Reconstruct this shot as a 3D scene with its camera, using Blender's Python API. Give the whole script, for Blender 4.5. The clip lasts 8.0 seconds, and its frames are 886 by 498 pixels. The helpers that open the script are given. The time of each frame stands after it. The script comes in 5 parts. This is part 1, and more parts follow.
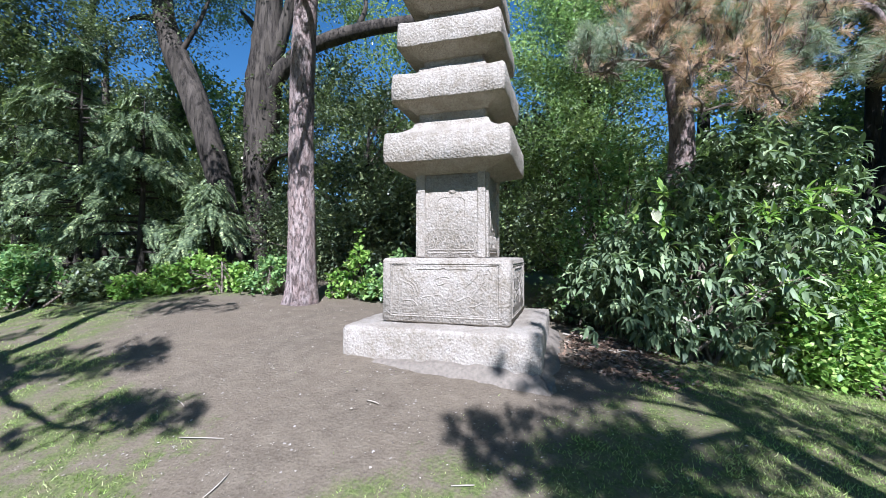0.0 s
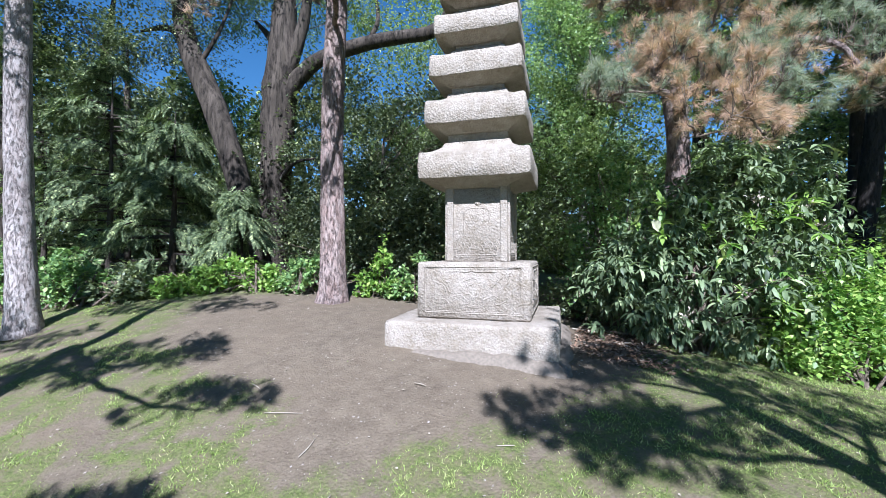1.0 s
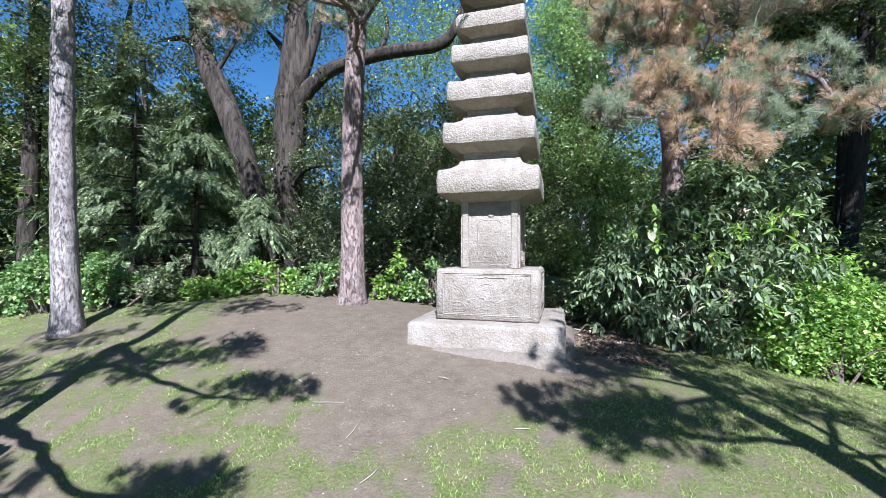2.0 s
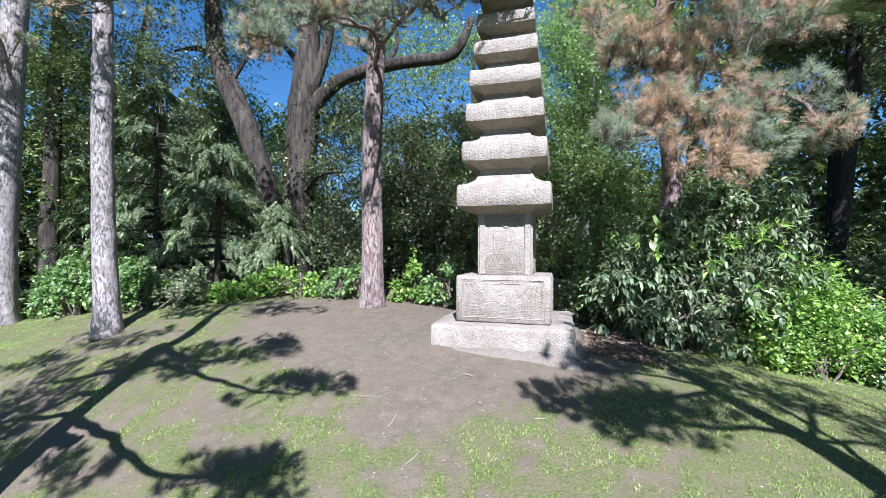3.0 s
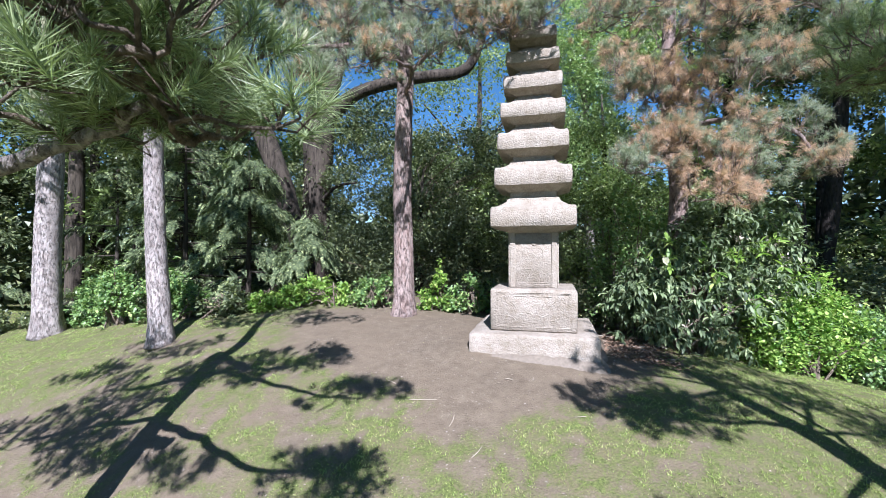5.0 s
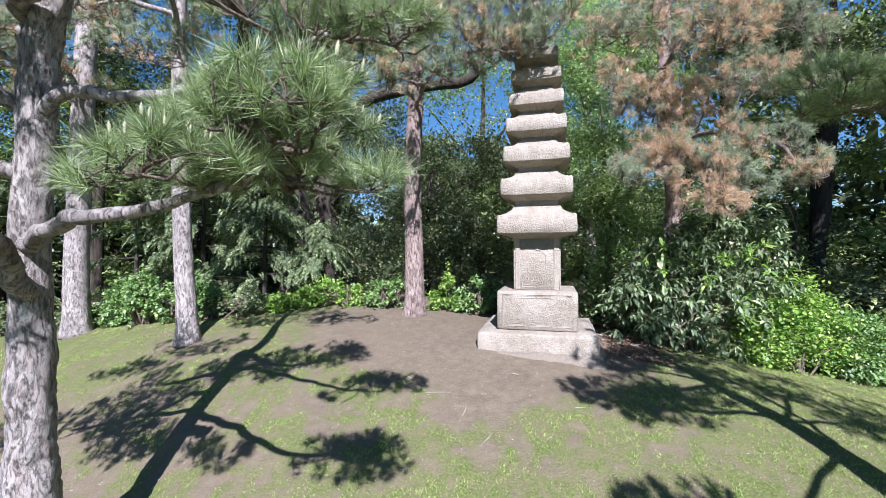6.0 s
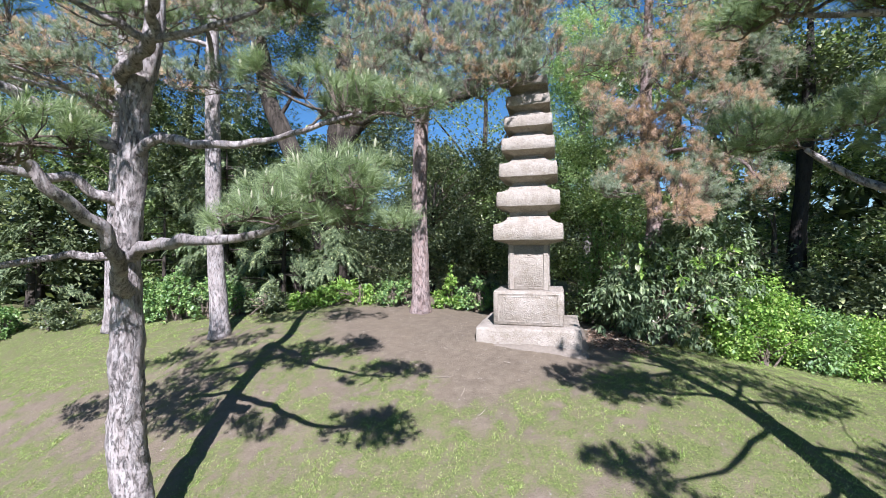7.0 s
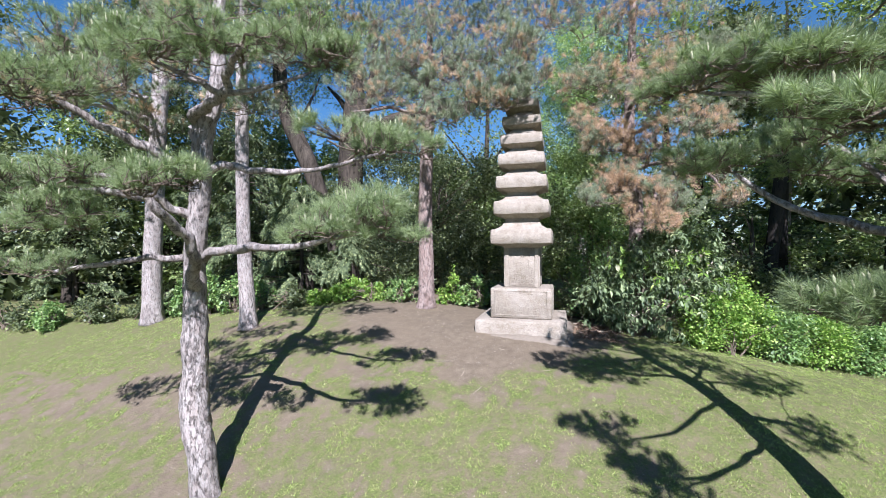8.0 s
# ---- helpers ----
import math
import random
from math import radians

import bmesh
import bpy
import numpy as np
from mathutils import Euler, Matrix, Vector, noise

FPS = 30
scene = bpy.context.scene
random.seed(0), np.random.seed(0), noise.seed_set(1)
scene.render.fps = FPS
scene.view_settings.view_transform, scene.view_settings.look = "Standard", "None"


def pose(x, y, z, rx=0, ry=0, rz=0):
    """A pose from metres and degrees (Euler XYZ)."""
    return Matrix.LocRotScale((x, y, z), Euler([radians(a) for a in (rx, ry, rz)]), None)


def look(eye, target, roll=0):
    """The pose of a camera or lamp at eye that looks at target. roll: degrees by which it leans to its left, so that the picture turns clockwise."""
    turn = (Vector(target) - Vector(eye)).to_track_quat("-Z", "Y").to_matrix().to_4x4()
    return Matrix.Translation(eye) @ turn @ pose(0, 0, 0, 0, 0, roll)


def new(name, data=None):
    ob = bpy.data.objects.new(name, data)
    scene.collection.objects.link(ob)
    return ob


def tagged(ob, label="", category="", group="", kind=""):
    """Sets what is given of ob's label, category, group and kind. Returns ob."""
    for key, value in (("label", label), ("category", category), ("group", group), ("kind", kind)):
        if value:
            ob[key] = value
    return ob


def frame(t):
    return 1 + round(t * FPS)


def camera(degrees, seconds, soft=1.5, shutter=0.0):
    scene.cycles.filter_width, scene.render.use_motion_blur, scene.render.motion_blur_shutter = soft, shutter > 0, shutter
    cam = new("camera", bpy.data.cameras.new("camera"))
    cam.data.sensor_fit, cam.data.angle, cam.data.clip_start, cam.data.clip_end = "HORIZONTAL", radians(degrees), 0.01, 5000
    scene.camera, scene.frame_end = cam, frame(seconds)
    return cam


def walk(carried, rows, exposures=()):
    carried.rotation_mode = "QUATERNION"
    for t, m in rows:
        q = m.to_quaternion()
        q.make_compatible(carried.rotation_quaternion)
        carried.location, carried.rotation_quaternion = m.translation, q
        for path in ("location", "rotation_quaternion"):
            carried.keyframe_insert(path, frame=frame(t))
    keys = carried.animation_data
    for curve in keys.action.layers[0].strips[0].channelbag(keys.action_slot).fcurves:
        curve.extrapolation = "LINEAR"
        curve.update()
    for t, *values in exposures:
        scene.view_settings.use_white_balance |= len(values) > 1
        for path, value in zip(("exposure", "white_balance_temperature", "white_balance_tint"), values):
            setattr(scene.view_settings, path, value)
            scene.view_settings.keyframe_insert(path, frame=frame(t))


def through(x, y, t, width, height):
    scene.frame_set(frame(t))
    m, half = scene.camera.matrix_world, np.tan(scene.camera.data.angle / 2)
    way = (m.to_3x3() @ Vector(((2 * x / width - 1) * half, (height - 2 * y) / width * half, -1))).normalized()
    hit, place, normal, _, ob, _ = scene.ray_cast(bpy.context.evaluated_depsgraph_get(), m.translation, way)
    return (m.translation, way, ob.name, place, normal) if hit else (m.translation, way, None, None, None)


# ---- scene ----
cam = camera(94.4, 8.0, soft=0.6)
PATH = [
    (0, (0.876, -3.423, 0.948), (0.301, -1.507, 0.975), 0.1),
    (0.5, (0.814, -3.682, 0.96), (0.25, -1.764, 0.987), 0.1),
    (1, (0.749, -3.937, 1.001), (0.188, -2.017, 1.02), 0.0),
    (1.5, (0.713, -4.151, 1.037), (0.157, -2.23, 1.056), 0.1),
    (3, (0.574, -4.787, 1.168), (0.029, -2.863, 1.184), 0.2),
    (3.5, (0.451, -4.974, 1.215), (-0.074, -3.044, 1.23), 0.1),
    (4, (0.325, -5.13, 1.28), (-0.191, -3.198, 1.293), -0.0),
    (4.5, (0.236, -5.259, 1.339), (-0.276, -3.326, 1.348), -0.2),
    (6, (0.211, -5.781, 1.456), (-0.309, -3.85, 1.459), -0.3),
    (6.5, (0.309, -6.119, 1.503), (-0.225, -4.191, 1.502), -0.3),
    (7, (0.442, -6.484, 1.535), (-0.104, -4.56, 1.536), -0.3),
    (7.5, (0.561, -6.896, 1.566), (0.006, -4.974, 1.566), -0.2),
    (8, (0.683, -7.293, 1.582), (0.118, -5.375, 1.58), -0.2),
]
EXPOSURES = [(0.0, 0.75, 5130, 17), (3.0, 0.85, 5230, 19), (8.0, 0.75, 5500, 21)]
walk(cam, [(t, look(eye, target, roll)) for t, eye, target, roll in PATH], EXPOSURES)

# ---- world, sun ----
SUN_AZ, SUN_EL = radians(161.0), radians(42.5)
world = bpy.data.worlds.new("world")
scene.world = world
world.use_nodes = True
sky = world.node_tree.nodes.new("ShaderNodeTexSky")
sky.sky_type, sky.sun_disc = "NISHITA", False
sky.sun_elevation, sky.sun_rotation = SUN_EL, SUN_AZ
sky.air_density, sky.dust_density, sky.ozone_density = 1.0, 0.1, 4.0
back = world.node_tree.nodes["Background"]
back.inputs["Strength"].default_value = 0.07
deep = world.node_tree.nodes.new("ShaderNodeHueSaturation")
deep.inputs["Hue"].default_value, deep.inputs["Saturation"].default_value = 0.488, 1.14
world.node_tree.links.new(sky.outputs[0], deep.inputs["Color"])
world.node_tree.links.new(deep.outputs[0], back.inputs["Color"])

SUN_WAY = Vector((math.sin(SUN_AZ) * math.cos(SUN_EL), math.cos(SUN_AZ) * math.cos(SUN_EL), math.sin(SUN_EL)))
sun = new("sun", bpy.data.lights.new("sun", "SUN"))
sun.data.energy, sun.data.angle, sun.data.color = 7.6, radians(0.53), (1.0, 0.945, 0.87)
sun.matrix_world = look(SUN_WAY * 30, (0, 0, 0))


# ---- materials ----
class Nodes:
    """A small builder for node materials."""

    def __init__(self, name):
        self.mat = bpy.data.materials.new(name)
        self.mat.use_nodes = True
        self.tree = self.mat.node_tree
        self.bsdf = self.tree.nodes["Principled BSDF"]
        self.out = self.tree.nodes["Material Output"]

    def put(self, socket, value):
        if isinstance(value, bpy.types.NodeSocket):
            self.tree.links.new(value, socket)
        elif isinstance(value, tuple) and len(value) == 3 and socket.type == "RGBA":
            socket.default_value = (*value, 1)
        else:
            socket.default_value = value

    def coords(self, scale=(1, 1, 1)):
        t = self.tree.nodes.new("ShaderNodeTexCoord")
        m = self.tree.nodes.new("ShaderNodeMapping")
        m.inputs["Scale"].default_value = scale
        self.tree.links.new(t.outputs["Object"], m.inputs["Vector"])
        return m.outputs[0]

    def noise(self, scale, detail=4, rough=0.55, vec=None, warp=0.0):
        n = self.tree.nodes.new("ShaderNodeTexNoise")
        n.inputs["Scale"].default_value, n.inputs["Detail"].default_value = scale, detail
        n.inputs["Roughness"].default_value, n.inputs["Distortion"].default_value = rough, warp
        self.tree.links.new(vec or self.coords(), n.inputs["Vector"])
        return n.outputs["Fac"]

    def cells(self, scale, vec=None, feature="F1", out="Distance"):
        n = self.tree.nodes.new("ShaderNodeTexVoronoi")
        n.feature = feature
        n.inputs["Scale"].default_value = scale
        self.tree.links.new(vec or self.coords(), n.inputs["Vector"])
        return n.outputs[out]

    def warped(self, vec, scale, amount):
        n = self.tree.nodes.new("ShaderNodeTexNoise")
        n.inputs["Scale"].default_value, n.inputs["Detail"].default_value = scale, 3
        self.tree.links.new(vec, n.inputs["Vector"])
        return self.mix(amount, vec, n.outputs["Color"], "ADD")

    def ramp(self, fac, *stops):
        n = self.tree.nodes.new("ShaderNodeValToRGB")
        e = n.color_ramp.elements
        while len(e) < len(stops):
            e.new(0.5)
        for el, (p, c) in zip(e, stops):
            el.position, el.color = p, (*c, 1) if isinstance(c, tuple) else (c, c, c, 1)
        self.tree.links.new(fac, n.inputs[0])
        return n.outputs[0]

    def mix(self, fac, a, b, blend="MIX"):
        n = self.tree.nodes.new("ShaderNodeMix")
        n.data_type, n.blend_type = "RGBA", blend
        self.put(n.inputs[0], fac)
        self.put(n.inputs[6], a)
        self.put(n.inputs[7], b)
        return n.outputs[2]

    def math(self, op, a, b):
        n = self.tree.nodes.new("ShaderNodeMath")
        n.operation = op
        self.put(n.inputs[0], a)
        self.put(n.inputs[1], b)
        return n.outputs[0]

    def island(self):
        return self.tree.nodes.new("ShaderNodeNewGeometry").outputs["Random Per Island"]

    def chance(self):
        return self.tree.nodes.new("ShaderNodeObjectInfo").outputs["Random"]

    def attribute(self, name):
        n = self.tree.nodes.new("ShaderNodeAttribute")
        n.attribute_name = name
        return n.outputs["Fac"]

    def bump(self, height, strength, distance):
        n = self.tree.nodes.new("ShaderNodeBump")
        n.inputs["Strength"].default_value, n.inputs["Distance"].default_value = strength, distance
        self.tree.links.new(height, n.inputs["Height"])
        self.tree.links.new(n.outputs[0], self.bsdf.inputs["Normal"])

    def done(self, color, rough=0.8, spec=0.3, through=0.0, glow=None):
        self.put(self.bsdf.inputs["Base Color"], color)
        self.put(self.bsdf.inputs["Roughness"], rough)
        self.put(self.bsdf.inputs["Specular IOR Level"], spec)
        if through:
            t = self.tree.nodes.new("ShaderNodeBsdfTranslucent")
            self.put(t.inputs["Color"], glow if glow is not None else color)
            m = self.tree.nodes.new("ShaderNodeMixShader")
            m.inputs[0].default_value = through
            self.tree.links.new(self.bsdf.outputs[0], m.inputs[1])
            self.tree.links.new(t.outputs[0], m.inputs[2])
            self.tree.links.new(m.outputs[0], self.out.inputs["Surface"])
        return self.mat


def granite():
    n = Nodes("granite")
    grain = n.ramp(n.noise(150, 3, 0.75), (0.33, (0.11, 0.094, 0.072)), (0.45, (0.285, 0.252, 0.208)), (0.60, (0.425, 0.382, 0.325)), (0.72, (0.50, 0.455, 0.392)))
    pits = n.ramp(n.cells(62), (0.0, 0.50), (0.26, 1.0))
    stain = n.ramp(n.noise(2.6, 6, 0.7, warp=0.8), (0.30, (0.70, 0.67, 0.61)), (0.60, (1.0, 0.99, 0.97)))
    blotch = n.ramp(n.noise(17, 5, 0.7, warp=0.4), (0.34, (0.80, 0.77, 0.72)), (0.55, (1.0, 1.0, 1.0)))
    c = n.mix(1.0, n.mix(1.0, n.mix(1.0, grain, pits, "MULTIPLY"), stain, "MULTIPLY"), blotch, "MULTIPLY")
    h = n.math("ADD", n.noise(70, 5, 0.75), n.math("MULTIPLY", n.cells(52), 1.1))
    n.bump(h, 0.75, 0.008)
    return n.done(c, 0.92, 0.2)


def bark(name, dark, light, warm, scale=1.0, tall=0.28):
    """Flaky bark: stretched fibres, ragged dark flecks and small plates of uneven tone, with broad stains."""
    n = Nodes(name)
    v = n.coords((1, 1, tall))
    bent = n.warped(v, 14 * scale, 0.04)
    fibre = n.noise(70 * scale, 8, 0.78, v, 0.6)
    fleck = n.noise(26 * scale, 8, 0.76, bent, 0.2)
    crack = n.ramp(fleck, (0.36, 0.0), (0.51, 1.0))
    each = n.cells(24 * scale, n.warped(bent, 30 * scale, 0.05), "F1", "Color")
    tone = n.mix(n.ramp(fibre, (0.30, 0.0), (0.64, 1.0)), n.mix(0.4, dark, light), light)
    tone = n.mix(n.math("MULTIPLY", n.ramp(each, (0.25, 0.0), (0.75, 1.0)), 0.7), tone, warm)
    tone = n.mix(n.math("MULTIPLY", n.ramp(n.noise(2.7, 5, 0.65, n.coords((1, 1, 0.5))), (0.46, 0.0), (0.70, 1.0)), 0.5), tone, dark)
    tone = n.mix(n.math("MULTIPLY", n.math("SUBTRACT", 1.0, crack), 0.88), tone, dark)
    n.bump(n.math("ADD", n.math("MULTIPLY", crack, 0.8), n.math("MULTIPLY", fibre, 0.7)), 1.0, 0.018)
    return n.done(tone, 0.92, 0.2)


def leafy(name, dark, light, odd=None, rough=0.5, through=0.25, spec=0.4, patch=1.6, dry=None):
    n = Nodes(name)
    c = n.mix(n.island(), dark, light)
    c = n.mix(n.math("MULTIPLY", n.ramp(n.noise(patch, 3), (0.40, 0.0), (0.68, 1.0)), 0.35), c, light)
    if dry:
        c = n.mix(n.math("MULTIPLY", n.ramp(n.noise(7.5, 6, 0.7), (0.44, 0.0), (0.60, 1.0)), 0.5), c, dry)
    if odd:
        c = n.mix(n.ramp(n.math("FRACT", n.math("MULTIPLY", n.island(), 37.7), 0.0), (0.86, 0.0), (0.92, 1.0)), c, odd)
    g = n.mix(1.0, c, (1.15, 1.3, 0.7), "MULTIPLY")
    return n.done(c, rough, spec, through, g)


def soil():
    n = Nodes("soil_and_turf")
    bare = n.ramp(n.noise(9, 8, 0.7), (0.28, (0.078, 0.060, 0.041)), (0.52, (0.128, 0.102, 0.070)), (0.75, (0.183, 0.149, 0.105)))
    bare = n.mix(n.ramp(n.noise(1.1, 4, 0.6), (0.35, 0.0), (0.7, 0.55)), bare, (0.148, 0.114, 0.075))
    grit = n.ramp(n.cells(85, None, "F1", "Color"), (0.93, 0.0), (0.96, 1.0))
    bare = n.mix(grit, bare, (0.42, 0.38, 0.34))
    bare = n.mix(n.ramp(n.cells(130, None, "F1", "Color"), (0.06, 1.0), (0.10, 0.0)), bare, (0.085, 0.07, 0.058))
    bare = n.mix(n.math("MULTIPLY", n.ramp(n.noise(70, 4, 0.8), (0.4, 0.0), (0.6, 1.0)), 0.5), bare, (0.185, 0.151, 0.110))
    turf = n.ramp(n.noise(55, 6, 0.75), (0.30, (0.040, 0.050, 0.018)), (0.50, (0.100, 0.120, 0.036)), (0.72, (0.185, 0.215, 0.066)))
    turf = n.mix(n.ramp(n.noise(9, 7, 0.78, warp=0.6), (0.44, 0.0), (0.60, 0.8)), turf, (0.15, 0.122, 0.075))
    edge = n.math("ADD", n.attribute("bare"), n.math("MULTIPLY", n.math("SUBTRACT", n.noise(34, 7, 0.8), 0.5), 1.5))
    fac = n.ramp(edge, (0.30, 0.0), (0.70, 1.0))
    c = n.mix(fac, turf, bare)
    n.bump(n.math("ADD", n.noise(26, 8, 0.75), n.math("MULTIPLY", n.cells(60), 0.35)), 0.6, 0.03)
    return n.done(c, 0.95, 0.15)


def plain(name, color, rough=0.8, spec=0.3, vary=0.25, scale=30):
    n = Nodes(name)
    c = n.mix(n.math("MULTIPLY", n.noise(scale, 4), vary * 2), color, tuple(v * 0.45 for v in color))
    n.bump(n.noise(scale * 2, 6, 0.75), 0.6, 0.01)
    return n.done(c, rough, spec)


GRANITE = granite()
BARK_GREY = bark("pine_bark_grey", (0.076, 0.063, 0.056), (0.55, 0.50, 0.46), (0.39, 0.325, 0.29), 1.5, 0.34)
BARK_RED = bark("pine_bark_reddish", (0.075, 0.055, 0.048), (0.45, 0.36, 0.315), (0.29, 0.20, 0.165), 1.4, 0.34)
BARK_DARK = bark("old_bark_dark", (0.012, 0.010, 0.008), (0.105, 0.086, 0.067), (0.052, 0.043, 0.031), 0.5, 0.16)
# Near-black: the wood's deep shade is put into this bark colour.
BARK_DIM = bark("shade_dark_bark", (0.012, 0.011, 0.010), (0.045, 0.038, 0.033), (0.038, 0.032, 0.026), 1.0)
BARK_TWIG = bark("twig_bark", (0.09, 0.07, 0.052), (0.31, 0.255, 0.19), (0.21, 0.16, 0.115), 2.0)
NEEDLE = leafy("pine_needles", (0.058, 0.098, 0.042), (0.36, 0.43, 0.205), None, 0.40, 0.28, 0.4, 5.0)
NEEDLE_HAZE = leafy("pine_needles_dull", (0.105, 0.14, 0.088), (0.36, 0.41, 0.27), (0.40, 0.35, 0.24), 0.5, 0.24, 0.4)
NEEDLE_BROWN = leafy("pine_needles_withered", (0.33, 0.21, 0.14), (0.70, 0.49, 0.35), (0.30, 0.28, 0.18), 0.6, 0.32, 0.3)
SHOOT = plain("pale_shoots", (0.42, 0.42, 0.26), 0.75, 0.2, 0.3, 120)
LAUREL = leafy("laurel_leaves", (0.046, 0.068, 0.035), (0.225, 0.29, 0.145), (0.38, 0.44, 0.23), 0.5, 0.27, 0.3)
FRESH = leafy("fresh_leaves", (0.07, 0.165, 0.028), (0.33, 0.47, 0.095), (0.44, 0.51, 0.16), 0.45, 0.35, 0.4)
BUSH = leafy("bush_leaves", (0.055, 0.12, 0.04), (0.28, 0.41, 0.14), (0.38, 0.46, 0.17), 0.42, 0.33, 0.5)
# Dark green foliage, with some of the wood's shade put into its colour.
SHADE_LEAF = leafy("shade_dark_leaves", (0.030, 0.046, 0.024), (0.175, 0.21, 0.10), (0.30, 0.33, 0.14), 0.42, 0.25, 0.45)
CANOPY = leafy("canopy_leaves", (0.058, 0.095, 0.036), (0.29, 0.365, 0.135), (0.42, 0.48, 0.19), 0.38, 0.38, 0.5)
BIRCH = leafy("birch_leaves", (0.16, 0.245, 0.10), (0.38, 0.47, 0.22), (0.50, 0.54, 0.3), 0.45, 0.42, 0.5)
HEMLOCK = leafy("conifer_sprays", (0.033, 0.054, 0.027), (0.205, 0.255, 0.125), (0.38, 0.43, 0.20), 0.6, 0.24, 0.2)
GRASS = leafy("grass_blades", (0.095, 0.165, 0.032), (0.375, 0.485, 0.12), (0.54, 0.53, 0.25), 0.5, 0.3, 0.3, 12.0, (0.36, 0.33, 0.16))
SOIL = soil()
LITTER = leafy("dry_litter", (0.22, 0.18, 0.13), (0.52, 0.46, 0.37), None, 0.8, 0.0, 0.2)
BROWN_LITTER = leafy("brown_litter", (0.07, 0.045, 0.03), (0.26, 0.17, 0.11), (0.42, 0.33, 0.24), 0.8, 0.0, 0.2)
STICK = plain("dry_stick", (0.42, 0.36, 0.28), 0.85, 0.2)
CONCRETE = plain("rough_footing", (0.27, 0.228, 0.178), 0.95, 0.12, 0.6, 42)


# ---- mesh tools ----
def build(name, verts, faces, mat, parent=None, label="", smooth=False):
    """One mesh object from arrays of vertices and of faces (an array, or a list of arrays)."""
    verts = np.asarray(verts, np.float32)
    groups = [np.asarray(f, np.int32) for f in (faces if isinstance(faces, list) else [faces]) if len(f)]
    me = bpy.data.meshes.new(name)
    sizes = np.concatenate([np.full(len(g), g.shape[1], np.int32) for g in groups])
    loops = np.concatenate([g.ravel() for g in groups])
    me.vertices.add(len(verts))
    me.vertices.foreach_set("co", verts.ravel())
    me.loops.add(len(loops))
    me.loops.foreach_set("vertex_index", loops)
    me.polygons.add(len(sizes))
    me.polygons.foreach_set("loop_start", np.r_[0, np.cumsum(sizes)[:-1]].astype(np.int32))
    if smooth:
        me.polygons.foreach_set("use_smooth", np.ones(len(sizes), bool))
    me.update(calc_edges=True)
    me.validate()
    me.materials.append(mat)
    ob = new(name, me)
    if parent:
        ob.parent = parent
    if label:
        ob["label"] = label
    return ob


def thing(name, label, category, group="", kind="", at=(0, 0, 0)):
    ob = new(name)
    ob.empty_display_size = 0.1
    ob.location = at
    return tagged(ob, label, category, group, kind)


def joined(pieces):
    """Joins (verts, faces) pairs, faces of one size."""
    vs, fs, n = [], [], 0
    for v, f in pieces:
        vs.append(v)
        fs.append(np.asarray(f) + n)
        n += len(v)
    return np.concatenate(vs), np.concatenate(fs)


def spline(pts, steps):
    """A smooth line through points, steps to a span; works on any columns."""
    p = np.asarray(pts, float)
    p = np.vstack([2 * p[0] - p[1], p, 2 * p[-1] - p[-2]])
    out = []
    for i in range(1, len(p) - 2):
        for u in np.arange(steps) / steps:
            a, b, c, d = p[i - 1 : i + 3]
            out.append(0.5 * (2 * b + (c - a) * u + (2 * a - 5 * b + 4 * c - d) * u**2 + (3 * b - a - 3 * c + d) * u**3))
    return np.array(out + [p[-2]])


def tube(pts, radii, sides=10, steps=4, rough=0.0, rng=None, flare=0.0):
    """A tapered, slightly uneven tube with closed ends."""
    line = spline(np.column_stack([pts, radii]), steps)
    c, r = line[:, :3], np.maximum(line[:, 3], 0.001)
    tan = np.gradient(c, axis=0)
    tan /= np.linalg.norm(tan, axis=1, keepdims=True) + 1e-9
    up = np.array([0.0, 0.0, 1.0]) if abs(tan[0][2]) < 0.9 else np.array([1.0, 0.0, 0.0])
    a = np.cross(tan, up)
    a /= np.linalg.norm(a, axis=1, keepdims=True) + 1e-9
    b = np.cross(tan, a)
    ang = np.linspace(0, 2 * np.pi, sides, endpoint=False)
    rr = r[:, None] * np.ones(sides)
    if rough and rng is not None:
        low = rng.normal(0, 1, (len(r) // 3 + 2, sides))
        idx = np.linspace(0, len(low) - 1.001, len(r))
        k = idx.astype(int)
        rr = rr * (1 + rough * (low[k] * (1 - (idx - k))[:, None] + low[k + 1] * (idx - k)[:, None]) + rough * 0.4 * rng.normal(0, 1, rr.shape))
    if flare:
        near = np.exp(-np.linalg.norm(c - c[0], axis=1) / 0.16)
        rr = rr * (1 + near[:, None] * (flare + 0.22 * flare * np.cos(ang * 5 + 1.0) + 0.3 * flare * np.cos(ang * 2)))
    v = c[:, None] + rr[..., None] * (np.cos(ang)[:, None] * a[:, None] + np.sin(ang)[:, None] * b[:, None])
    n = len(c)
    i, j = np.meshgrid(np.arange(n - 1), np.arange(sides), indexing="ij")
    q = np.stack([i * sides + j, i * sides + (j + 1) % sides, (i + 1) * sides + (j + 1) % sides, (i + 1) * sides + j], -1).reshape(-1, 4)
    verts = np.vstack([v.reshape(-1, 3), c[:1], c[-1:]])
    e = n * sides
    j = np.arange(sides)
    caps = np.vstack([np.stack([(j + 1) % sides, j, j * 0 + e, j * 0 + e], -1), np.stack([e - sides + j, e - sides + (j + 1) % sides, j * 0 + e + 1, j * 0 + e + 1], -1)])
    return verts, q, caps[:, :3]


